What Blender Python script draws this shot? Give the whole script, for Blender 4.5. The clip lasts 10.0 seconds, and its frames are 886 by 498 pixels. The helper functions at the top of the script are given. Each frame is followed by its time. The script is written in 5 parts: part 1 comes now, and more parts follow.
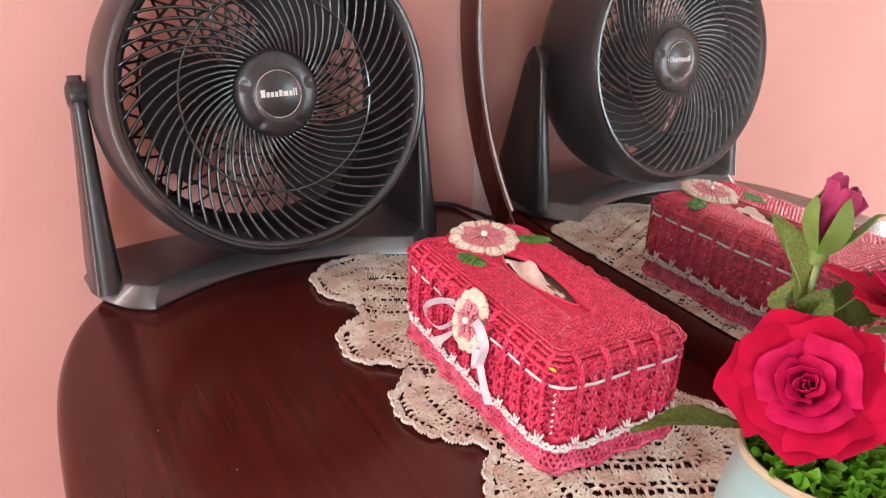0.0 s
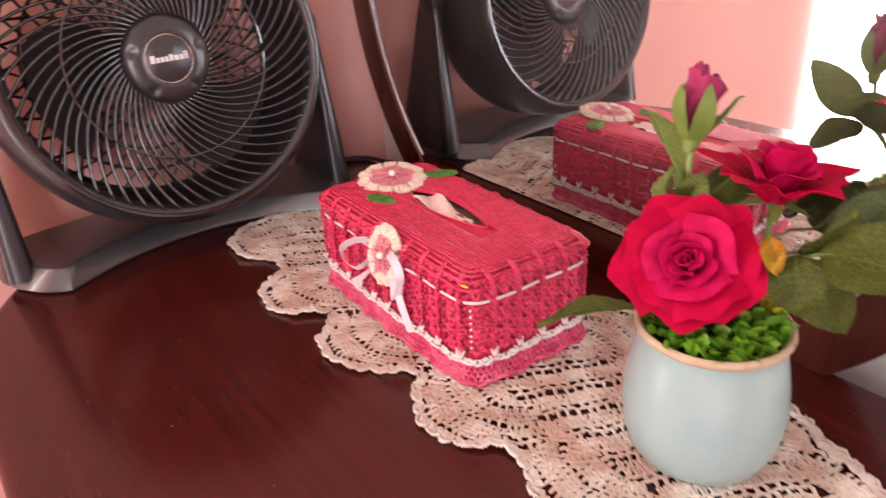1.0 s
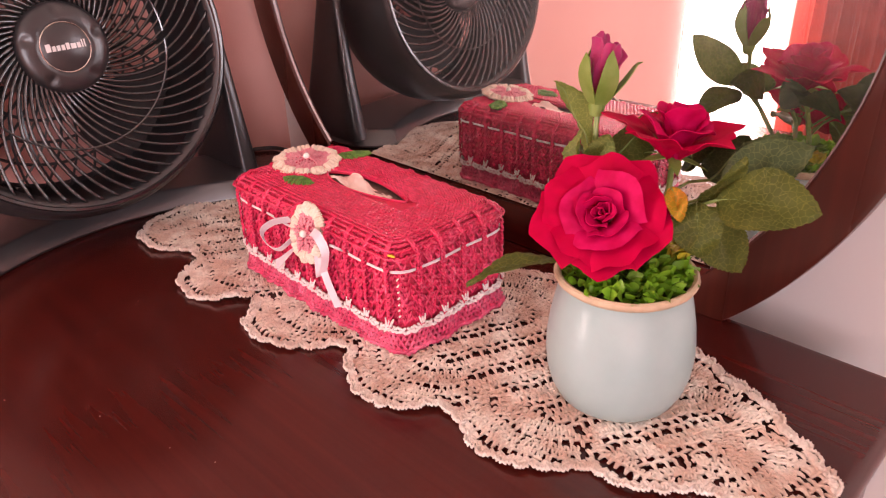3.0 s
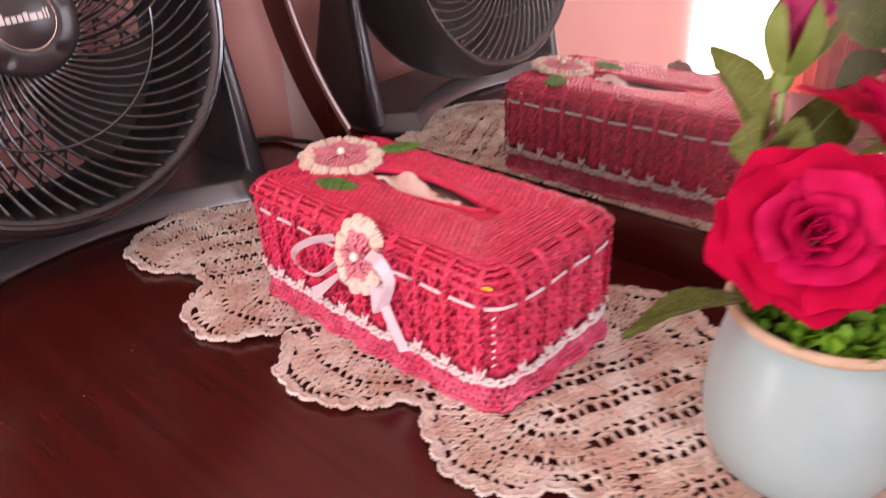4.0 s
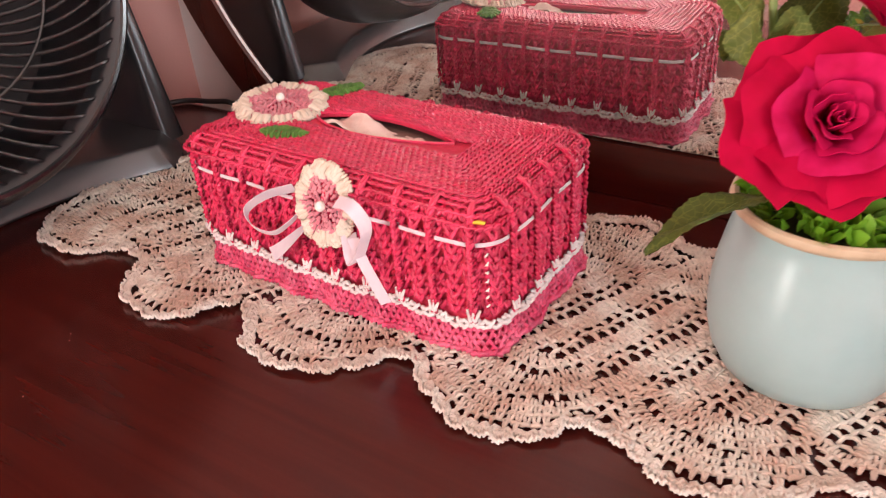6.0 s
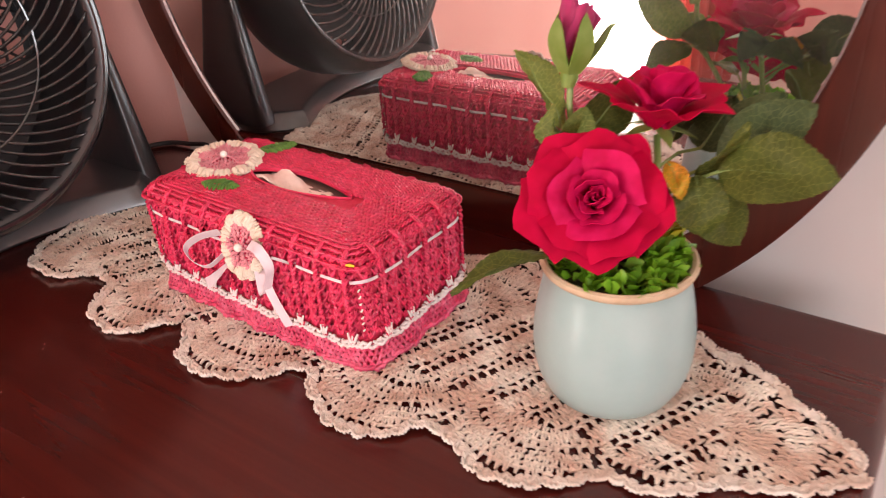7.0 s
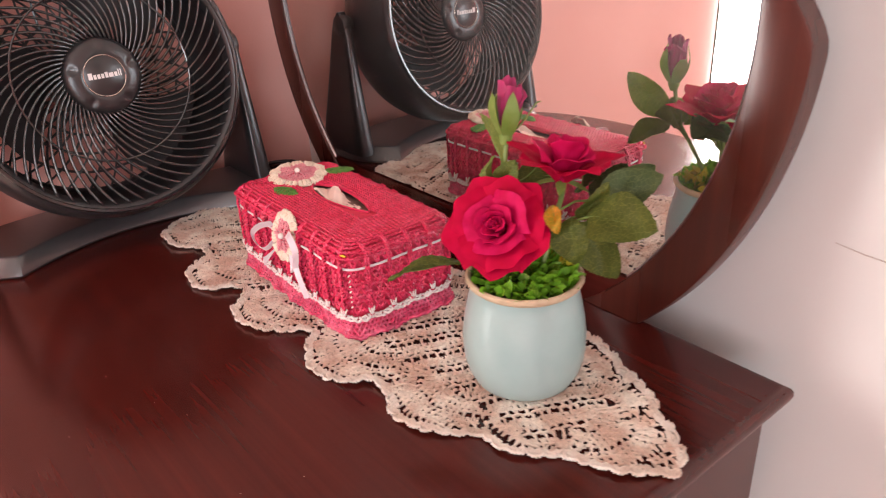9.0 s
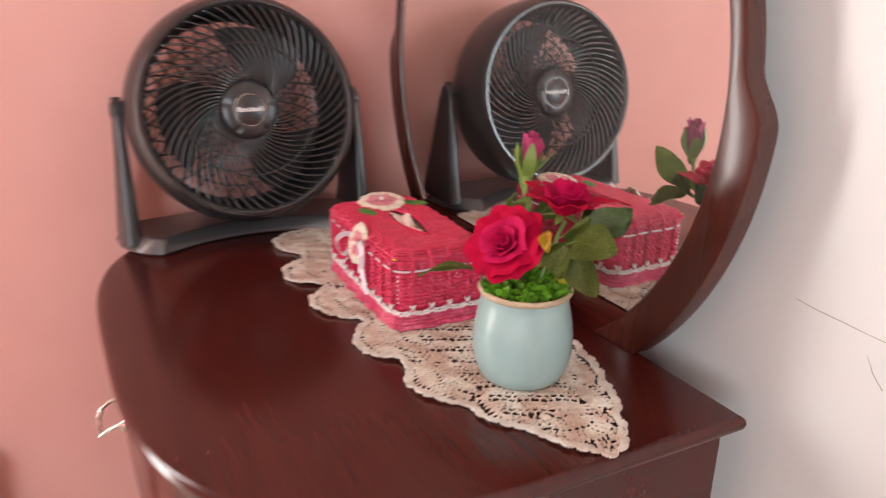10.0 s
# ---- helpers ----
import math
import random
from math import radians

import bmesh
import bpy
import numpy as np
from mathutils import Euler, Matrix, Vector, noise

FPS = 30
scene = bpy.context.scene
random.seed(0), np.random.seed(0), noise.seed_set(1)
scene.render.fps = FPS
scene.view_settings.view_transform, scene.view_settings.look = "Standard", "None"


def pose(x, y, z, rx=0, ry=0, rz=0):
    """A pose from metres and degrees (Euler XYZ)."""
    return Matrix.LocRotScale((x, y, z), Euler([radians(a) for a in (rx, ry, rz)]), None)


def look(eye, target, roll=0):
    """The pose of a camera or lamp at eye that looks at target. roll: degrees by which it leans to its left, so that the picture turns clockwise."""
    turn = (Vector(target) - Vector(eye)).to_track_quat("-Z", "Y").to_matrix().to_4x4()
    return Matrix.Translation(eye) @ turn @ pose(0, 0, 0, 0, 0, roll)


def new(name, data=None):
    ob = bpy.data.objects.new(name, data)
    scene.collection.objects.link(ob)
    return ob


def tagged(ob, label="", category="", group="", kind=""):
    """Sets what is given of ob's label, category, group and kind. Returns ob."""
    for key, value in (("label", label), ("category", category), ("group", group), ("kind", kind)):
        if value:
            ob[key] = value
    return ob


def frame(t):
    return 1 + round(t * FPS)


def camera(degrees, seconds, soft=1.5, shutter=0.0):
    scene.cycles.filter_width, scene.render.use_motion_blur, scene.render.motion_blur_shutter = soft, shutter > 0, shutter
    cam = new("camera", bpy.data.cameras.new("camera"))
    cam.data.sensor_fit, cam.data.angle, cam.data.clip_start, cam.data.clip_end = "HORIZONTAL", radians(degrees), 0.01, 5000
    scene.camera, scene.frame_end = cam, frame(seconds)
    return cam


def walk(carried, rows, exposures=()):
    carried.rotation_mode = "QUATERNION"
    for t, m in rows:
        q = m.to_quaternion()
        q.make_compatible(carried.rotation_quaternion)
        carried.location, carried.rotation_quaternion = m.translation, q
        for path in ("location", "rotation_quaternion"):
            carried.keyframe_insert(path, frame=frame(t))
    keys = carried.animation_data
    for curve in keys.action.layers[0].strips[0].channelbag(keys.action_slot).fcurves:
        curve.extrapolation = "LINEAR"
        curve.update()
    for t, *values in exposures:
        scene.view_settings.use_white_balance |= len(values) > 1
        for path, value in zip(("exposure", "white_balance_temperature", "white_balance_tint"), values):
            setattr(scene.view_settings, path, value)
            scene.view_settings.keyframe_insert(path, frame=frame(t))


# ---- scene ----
cam = camera(61.26, 10.0, soft=1.1, shutter=0.5)
PATH = [
    (0, (0.3508, -0.5398, 0.3968), (-0.1203, -0.2610, 0.1512), 1.98),
    (0.5, (0.3598, -0.5332, 0.3928), (-0.1027, -0.2498, 0.1364), -0.10),
    (1, (0.3875, -0.5357, 0.3773), (-0.0469, -0.2210, 0.1083), -2.78),
    (1.5, (0.4091, -0.5594, 0.3827), (-0.0005, -0.2130, 0.1139), -2.66),
    (2, (0.4149, -0.5756, 0.3848), (0.0188, -0.2159, 0.1132), -2.06),
    (2.2, (0.4160, -0.5762, 0.3760), (0.0219, -0.2117, 0.1081), -1.90),
    (3.3, (0.3612, -0.5647, 0.3671), (-0.0099, -0.1832, 0.0901), -2.00),
    (3.5, (0.3186, -0.5320, 0.3658), (-0.0468, -0.1491, 0.0832), -2.22),
    (4, (0.2283, -0.5213, 0.3268), (-0.1290, -0.1352, 0.0384), -2.65),
    (4.5, (0.1491, -0.5323, 0.2767), (-0.1778, -0.1364, -0.0338), -2.31),
    (5, (0.1491, -0.5249, 0.2741), (-0.1377, -0.1070, -0.0471), -2.60),
    (5.2, (0.1503, -0.5323, 0.2701), (-0.1220, -0.0993, -0.0436), -0.99),
    (6.3, (0.2047, -0.5305, 0.3143), (-0.0905, -0.1148, -0.0020), -5.33),
    (6.5, (0.2345, -0.5292, 0.3260), (-0.0656, -0.1141, 0.0135), -5.18),
    (7, (0.3089, -0.5506, 0.3624), (0.0021, -0.1332, 0.0597), -3.93),
    (7.5, (0.3621, -0.5750, 0.3794), (0.0374, -0.1646, 0.0859), -3.26),
    (8, (0.4246, -0.5839, 0.3929), (0.0830, -0.1824, 0.1063), -2.65),
    (8.5, (0.4819, -0.5888, 0.4075), (0.0932, -0.2204, 0.1370), -3.14),
    (9, (0.5508, -0.5597, 0.4089), (0.1312, -0.2204, 0.1464), -2.64),
    (9.5, (0.6439, -0.5378, 0.4203), (0.1936, -0.2196, 0.1837), -1.62),
    (10, (0.7648, -0.5803, 0.4108), (0.2668, -0.3128, 0.2097), 1.21),
]
walk(cam, [(t, look(eye, target, roll)) for t, eye, target, roll in PATH], exposures=[(0.0, -0.15, 6000, 5), (0.5, -0.15, 5900, 5), (1.0, -0.22, 6650, 23), (2.0, -0.29, 7350, 40), (3.5, -0.27, 7050, 36), (4.5, -0.27, 6050, 21), (5.0, -0.31, 6450, 17),
               (6.5, -0.27, 6650, 17), (7.5, -0.39, 7150, 27), (8.0, -0.45, 7250, 33), (8.5, -0.37, 7150, 25), (9.0, -0.35, 6650, 18), (9.5, -0.42, 6750, 20), (10.0, -0.47, 6300, 9)])

# ---- daylight ----
world = bpy.data.worlds.new("sky")
scene.world = world
world.use_nodes = True
wn = world.node_tree.nodes
sky = wn.new("ShaderNodeTexSky")
sky.sky_type, sky.sun_disc = "NISHITA", False
sky.sun_elevation, sky.sun_rotation = radians(40), radians(250)
wn["Background"].inputs[1].default_value = 0.1
world.node_tree.links.new(sky.outputs[0], wn["Background"].inputs[0])


def window_light(name, x, y, z, rz, w, h, watts, colour):
    """Daylight that enters through an opening; the lamp lies in the opening and faces the room."""
    lamp = bpy.data.lights.new(name, "AREA")
    lamp.shape, lamp.size, lamp.size_y = "RECTANGLE", w, h
    lamp.energy, lamp.color = watts, colour
    ob = new(name, lamp)
    ob.matrix_world = pose(x, y, z, 90, 0, rz)
    return ob


DOOR_Y0, DOOR_Y1, DOOR_TOP = -2.2, -1.52, 1.24
window_light("doorway_daylight", -0.68, (DOOR_Y0 + DOOR_Y1) / 2, (DOOR_TOP - 0.76) / 2, -90,
             DOOR_Y1 - DOOR_Y0, DOOR_TOP + 0.76, 98, (1.0, 0.96, 0.9))
WIN_Y0, WIN_Y1, WIN_Z0, WIN_Z1 = -2.9, -1.5, 0.1, 1.35
window_light("window_daylight", 2.66, (WIN_Y0 + WIN_Y1) / 2, (WIN_Z0 + WIN_Z1) / 2, 90,
             WIN_Y1 - WIN_Y0, WIN_Z1 - WIN_Z0, 98, (0.86, 0.96, 1.0))


# ---- materials ----
def material(name, colour, rough=0.6, metal=0.0, second=None, scale=40.0, detail=4.0, bump=0.0, bump_scale=200.0,
             sheen=0.0, coat=0.0, stretch=(1, 1, 1), subsurface=0.0, spread=(0.35, 0.65), island=0.0, spec=0.5):
    m = bpy.data.materials.new(name)
    m.use_nodes = True
    nt = m.node_tree
    b = nt.nodes["Principled BSDF"]
    b.inputs["Roughness"].default_value = rough
    b.inputs["Metallic"].default_value = metal
    b.inputs["Sheen Weight"].default_value = sheen
    b.inputs["Coat Weight"].default_value = coat
    b.inputs["Coat Roughness"].default_value = 0.06
    b.inputs["Specular IOR Level"].default_value = spec
    if subsurface:
        b.inputs["Subsurface Weight"].default_value = subsurface
        b.inputs["Subsurface Radius"].default_value = (0.004, 0.002, 0.001)
    tc = nt.nodes.new("ShaderNodeTexCoord")
    mp = nt.nodes.new("ShaderNodeMapping")
    mp.inputs["Scale"].default_value = stretch
    nt.links.new(tc.outputs["Object"], mp.inputs["Vector"])
    out = None
    if second:
        nz = nt.nodes.new("ShaderNodeTexNoise")
        nz.inputs["Scale"].default_value, nz.inputs["Detail"].default_value = scale, detail
        nt.links.new(mp.outputs[0], nz.inputs["Vector"])
        rp = nt.nodes.new("ShaderNodeValToRGB")
        rp.color_ramp.elements[0].position, rp.color_ramp.elements[1].position = spread
        rp.color_ramp.elements[0].color = (*colour, 1)
        rp.color_ramp.elements[1].color = (*second, 1)
        nt.links.new(nz.outputs["Fac"], rp.inputs[0])
        out = rp.outputs[0]
        if island:
            g = nt.nodes.new("ShaderNodeNewGeometry")
            hs = nt.nodes.new("ShaderNodeHueSaturation")
            mr = nt.nodes.new("ShaderNodeMapRange")
            mr.inputs["To Min"].default_value, mr.inputs["To Max"].default_value = 1 - island, 1 + island
            nt.links.new(g.outputs["Random Per Island"], mr.inputs["Value"])
            nt.links.new(mr.outputs[0], hs.inputs["Value"])
            nt.links.new(out, hs.inputs["Color"])
            out = hs.outputs[0]
        nt.links.new(out, b.inputs["Base Color"])
    else:
        b.inputs["Base Color"].default_value = (*colour, 1)
    if bump:
        n2 = nt.nodes.new("ShaderNodeTexNoise")
        n2.inputs["Scale"].default_value, n2.inputs["Detail"].default_value = bump_scale, 5
        nt.links.new(mp.outputs[0], n2.inputs["Vector"])
        bp = nt.nodes.new("ShaderNodeBump")
        bp.inputs["Strength"].default_value, bp.inputs["Distance"].default_value = bump, 0.002
        nt.links.new(n2.outputs["Fac"], bp.inputs["Height"])
        nt.links.new(bp.outputs[0], b.inputs["Normal"])
    return m


def wood_material(name, dark, light, grain_axis, rough, coat):
    """Polished mahogany: long fibre streaks over a slow change of tone."""
    m = material(name, dark, rough, coat=coat)
    nt = m.node_tree
    b, tc = nt.nodes["Principled BSDF"], nt.nodes["Texture Coordinate"]
    outs = []
    for s, d in ((12.0, 4.0), (110.0, 5.0), (14.0, 2.0)):
        mp = nt.nodes.new("ShaderNodeMapping")
        mp.inputs["Scale"].default_value = [1.0 if i != grain_axis else 0.02 for i in range(3)]
        mp.inputs["Rotation"].default_value = (0, 0, radians(-9))
        nz = nt.nodes.new("ShaderNodeTexNoise")
        nz.inputs["Scale"].default_value, nz.inputs["Detail"].default_value, nz.inputs["Distortion"].default_value = s, d, 0.4
        nt.links.new(tc.outputs["Object"], mp.inputs["Vector"])
        nt.links.new(mp.outputs[0], nz.inputs["Vector"])
        outs.append(nz.outputs["Fac"])
    add = nt.nodes.new("ShaderNodeMath")
    nt.links.new(outs[0], add.inputs[0]), nt.links.new(outs[1], add.inputs[1])
    half = nt.nodes.new("ShaderNodeMath")
    half.operation = "MULTIPLY_ADD"
    half.inputs[1].default_value, half.inputs[2].default_value = 0.5, 0.0
    nt.links.new(add.outputs[0], half.inputs[0])
    rp = nt.nodes.new("ShaderNodeValToRGB")
    rp.color_ramp.elements[0].position, rp.color_ramp.elements[1].position = 0.30, 0.72
    rp.color_ramp.elements[0].color, rp.color_ramp.elements[1].color = (*dark, 1), (*light, 1)
    nt.links.new(half.outputs[0], rp.inputs[0])
    nt.links.new(rp.outputs[0], b.inputs["Base Color"])
    rr = nt.nodes.new("ShaderNodeMapRange")
    rr.inputs["To Min"].default_value, rr.inputs["To Max"].default_value = rough * 0.75, rough * 1.35
    nt.links.new(outs[2], rr.inputs["Value"])
    nt.links.new(rr.outputs[0], b.inputs["Roughness"])
    return m


PINK = material("salmon wall paint", (0.73, 0.365, 0.315), 0.55, second=(0.78, 0.415, 0.36), scale=3.0, bump=0.12, bump_scale=260, spec=0.3)
WHITE_WALL = material("off-white wall paint", (0.68, 0.69, 0.67), 0.6, second=(0.72, 0.73, 0.71), scale=2.5, bump=0.15, bump_scale=120, spec=0.3)
CEIL = material("ceiling paint", (0.78, 0.74, 0.7), 0.8, second=(0.82, 0.78, 0.75), scale=2)
FLOORM = material("beige floor tile", (0.42, 0.33, 0.27), 0.35, second=(0.50, 0.40, 0.33), scale=6, bump=0.05)
MAHOGANY = wood_material("polished mahogany", (0.034, 0.0046, 0.0034), (0.080, 0.0108, 0.0072), 0, 0.19, 0.03)
MAHOGANY.node_tree.nodes["Principled BSDF"].inputs["Specular IOR Level"].default_value = 0.46
MAHOGANY_UP = wood_material("mahogany frame", (0.034, 0.0070, 0.0045), (0.075, 0.015, 0.009), 2, 0.26, 0.12)
GLASS = material("silvered mirror", (0.83, 0.84, 0.83), 0.005, metal=1.0)
glare = GLASS.node_tree.nodes.new("ShaderNodeBsdfGlossy")      # rough gloss mixed in for the veiling glare and soft glow in the mirror
glare.inputs["Color"].default_value, glare.inputs["Roughness"].default_value = (0.9, 0.88, 0.86, 1), 0.42
glare_mix = GLASS.node_tree.nodes.new("ShaderNodeMixShader")
glare_mix.inputs[0].default_value = 0.035
GLASS.node_tree.links.new(GLASS.node_tree.nodes["Principled BSDF"].outputs[0], glare_mix.inputs[1])
GLASS.node_tree.links.new(glare.outputs[0], glare_mix.inputs[2])
GLASS.node_tree.links.new(glare_mix.outputs[0], GLASS.node_tree.nodes["Material Output"].inputs["Surface"])
BEVEL = material("bevelled glass edge", (0.6, 0.63, 0.63), 0.25, metal=0.8)
STEEL = material("bright nickel", (0.72, 0.68, 0.62), 0.22, metal=1.0)
PLASTIC = material("black plastic", (0.018, 0.018, 0.019), 0.32, second=(0.022, 0.021, 0.022), scale=30, bump=0.06, bump_scale=900, spec=0.68)
GLOSSY = material("glossy black plastic", (0.012, 0.012, 0.013), 0.17, second=(0.017, 0.016, 0.017), scale=20, bump=0.02, bump_scale=500, spec=0.9)
BLADE = material("dark plastic blade", (0.012, 0.010, 0.011), 0.5, second=(0.018, 0.014, 0.014), scale=14, spec=0.3)
BADGE = material("pale printed mark", (0.7, 0.68, 0.66), 0.45)
CABLE = material("black cable rubber", (0.015, 0.014, 0.014), 0.45)


# ---- building helpers ----
def part(name, bm, mat, parent=None, label=""):
    """Link a bmesh as one mesh object, under a thing or a part."""
    me = bpy.data.meshes.new(name)
    bm.normal_update()
    bm.to_mesh(me)
    bm.free()
    return dress(name, me, mat, parent, label)


def dress(name, me, mat, parent=None, label="", smooth=True):
    me.materials.append(mat)
    if smooth:
        me.polygons.foreach_set("use_smooth", [True] * len(me.polygons))
        me.set_sharp_from_angle(angle=radians(42))
    ob = new(name, me)
    if parent:
        ob.parent = parent
    if label:
        ob["label"] = label
    return ob


def thing(name, label, category, m=None, group="", kind=""):
    ob = new(name)
    ob.empty_display_size = 0.05
    if m is not None:
        ob.matrix_world = m
    return tagged(ob, label, category, group, kind)


def block(bm, x0, y0, z0, x1, y1, z1, bevel=0.0):
    vs = [bm.verts.new((x, y, z)) for z in (z0, z1) for x, y in ((x0, y0), (x1, y0), (x1, y1), (x0, y1))]
    fs = [bm.faces.new([vs[i] for i in f]) for f in ((3, 2, 1, 0), (4, 5, 6, 7), (0, 1, 5, 4), (1, 2, 6, 5), (2, 3, 7, 6), (3, 0, 4, 7))]
    if bevel:
        es = list({e for f in fs for e in f.edges})
        bmesh.ops.bevel(bm, geom=es, offset=bevel, segments=2, affect="EDGES", profile=0.6)


def loft(bm, rings, closed=True, cap0=False, cap1=False):
    """Skin a list of rings of points with the same count."""
    rows = [[bm.verts.new(p) for p in r] for r in rings]
    n = len(rows[0])
    for a, b in zip(rows, rows[1:]):
        for i in range(n if closed else n - 1):
            j = (i + 1) % n
            bm.faces.new((a[i], a[j], b[j], b[i]))
    if cap0:
        bm.faces.new(rows[0][::-1])
    if cap1:
        bm.faces.new(rows[-1])
    return rows


def lathe(bm, profile, n=64, axis="z"):
    """Turn a profile of (radius, height) round the axis."""
    rings = []
    for r, h in profile:
        ring = []
        for i in range(n):
            c, s = r * math.cos(2 * math.pi * i / n), r * math.sin(2 * math.pi * i / n)
            ring.append((c, s, h) if axis == "z" else (h, c, s))
        rings.append(ring)
    return loft(bm, rings)


def tube(bm, pts, r, sides=8, closed=False, flat=1.0):
    """A round bar along points; r is one radius or one for each point."""
    pts = [Vector(p) for p in pts]
    n = len(pts)
    radii = r if isinstance(r, (list, tuple)) else [r] * n
    rings, ref = [], Vector((0, 0, 1))
    for i, p in enumerate(pts):
        a, b = (pts[i - 1], pts[(i + 1) % n]) if closed else (pts[max(i - 1, 0)], pts[min(i + 1, n - 1)])
        t = (b - a).normalized()
        u = ref - t * ref.dot(t)
        if u.length < 1e-3:
            u = Vector((1, 0, 0)) - t * t.x
        u.normalize()
        v = t.cross(u)
        ref = u
        rings.append([p + (u * math.cos(2 * math.pi * k / sides) * flat + v * math.sin(2 * math.pi * k / sides)) * radii[i] for k in range(sides)])
    if closed:
        rings.append(rings[0])
        loft(bm, rings[:-1])
        return
    loft(bm, rings, cap0=True, cap1=True)


def strands(paths, radius, sides=4, up=None):
    """Many short yarn strands as arrays: paths (n, k, 3), one radius or (n, k) of them. Returns verts and quads."""
    p = np.asarray(paths, float)
    n, k, _ = p.shape
    r = np.broadcast_to(np.asarray(radius, float).reshape((-1, 1)) if np.ndim(radius) == 1 else np.asarray(radius, float), (n, k))
    taper = np.ones(k)
    taper[0] = taper[-1] = 0.62
    r = r * taper
    t = np.gradient(p, axis=1)
    t /= np.linalg.norm(t, axis=2, keepdims=True) + 1e-12
    ref = np.zeros_like(p) + ((0.13, 0.2, 1.0) if up is None else np.asarray(up, float).reshape(-1, 1, 3))
    u = np.cross(t, ref)
    u /= np.linalg.norm(u, axis=2, keepdims=True) + 1e-9
    v = np.cross(u, t)
    a = np.arange(sides) * 2 * math.pi / sides + math.pi / 4
    ring = p[:, :, None] + r[:, :, None, None] * (u[:, :, None] * np.cos(a)[:, None] + v[:, :, None] * np.sin(a)[:, None])
    verts = ring.reshape(-1, 3)
    base = (np.arange(n) * k * sides)[:, None, None]
    i, s = np.arange(k - 1)[None, :, None] * sides, np.arange(sides)[None, None, :]
    s2 = (s + 1) % sides
    quads = np.stack([base + i + s, base + i + s2, base + i + sides + s2, base + i + sides + s], -1).reshape(-1, 4)
    return verts, quads


def yarn(name, groups, mat, parent=None, label=""):
    """One mesh from several results of strands()."""
    vs, fs, off = [], [], 0
    for v, f in groups:
        vs.append(v)
        fs.append(f + off)
        off += len(v)
    v, f = np.concatenate(vs), np.concatenate(fs)
    me = bpy.data.meshes.new(name)
    me.vertices.add(len(v))
    me.vertices.foreach_set("co", v.ravel())
    me.loops.add(f.size)
    me.loops.foreach_set("vertex_index", f.ravel().astype(np.int32))
    me.polygons.add(len(f))
    me.polygons.foreach_set("loop_start", np.arange(0, f.size, 4, dtype=np.int32))
    me.update(calc_edges=True)
    me.materials.append(mat)
    me.polygons.foreach_set("use_smooth", [True] * len(f))
    ob = new(name, me)
    if parent:
        ob.parent = parent
    if label:
        ob["label"] = label
    if len(v) > 12000:                      # thread work with more stitches than one could count
        tagged(ob, label, kind="stuff")
    return ob


# ---- room ----
WX, WY, EX, SY, FZ, CZ = -0.60, 0.075, 2.6, -3.6, -0.76, 1.9


def structure(name, blocks, mat, label, category):
    bm = bmesh.new()
    for b in blocks:
        block(bm, *b)
    return tagged(part(name, bm, mat), label, category, kind="structure")


structure("floor", [(WX - 0.3, SY - 0.3, FZ - 0.1, EX + 0.3, WY + 0.3, FZ)], FLOORM, "plain beige tiled floor of the bedroom", "floor")
structure("ceiling", [(WX - 0.3, SY - 0.3, CZ, EX + 0.3, WY + 0.3, CZ + 0.1)], CEIL, "plain off-white painted ceiling", "ceiling")
EDGE = 0.34
structure("wall_west", [(WX - 0.12, DOOR_Y1 + EDGE, FZ, WX, WY, CZ), (WX - 0.12, SY, FZ, WX, DOOR_Y0, CZ),
                        (WX - 0.12, DOOR_Y0, DOOR_TOP, WX, DOOR_Y1 + EDGE, CZ)], PINK, "salmon pink painted wall with a bright doorway", "wall")
# rounded wall edge, added to imitate the soft bloom round the doorway
bm = bmesh.new()
curve = [(WX - 0.12 * (1 - math.cos(a)), DOOR_Y1 + EDGE * (1 - math.sin(a))) for a in [math.pi / 2 * k / 16 for k in range(17)]] + [(WX - 0.12, DOOR_Y1 + EDGE)]
loft(bm, [[(x, y, z) for x, y in curve] for z in (FZ, DOOR_TOP)], cap0=True, cap1=True)
bmesh.ops.recalc_face_normals(bm, faces=bm.faces)
tagged(part("bloom_edge", bm, PINK), "rounded salmon pink wall edge added for soft bloom at the doorway", "door jamb", kind="structure")
structure("wall_north", [(WX, WY, FZ, EX, WY + 0.12, CZ)], WHITE_WALL, "off-white painted wall behind the mirror with hairline cracks", "wall")
CRACK = material("hairline crack", (0.42, 0.36, 0.32), 0.9)
bm = bmesh.new()
for pts in ([(0.312, 0.113), (0.338, 0.110), (0.365, 0.109), (0.388, 0.1075), (0.43, 0.106)], [(0.396, 0.087), (0.405, 0.072), (0.417, 0.060)], [(0.61, 0.36), (0.63, 0.345), (0.66, 0.34)]):
    tube(bm, [(x, WY, z) for x, z in pts], [0.0003, 0.0006, 0.0006, 0.0005, 0.0003][:len(pts)], 4)
tagged(part("trim", bm, CRACK), "dark hairline cracks in the wall paint", "crack", kind="structure")
structure("wall_south", [(WX - 0.12, SY - 0.12, FZ, EX + 0.12, SY, CZ)], PINK, "salmon pink painted wall", "wall")
structure("wall_east", [(EX, SY, FZ, EX + 0.12, WIN_Y0, CZ), (EX, WIN_Y1, FZ, EX + 0.12, WY + 0.12, CZ),
                        (EX, WIN_Y0, FZ, EX + 0.12, WIN_Y1, WIN_Z0), (EX, WIN_Y0, WIN_Z1, EX + 0.12, WIN_Y1, CZ)],
          PINK, "salmon pink painted wall with a window opening", "wall")

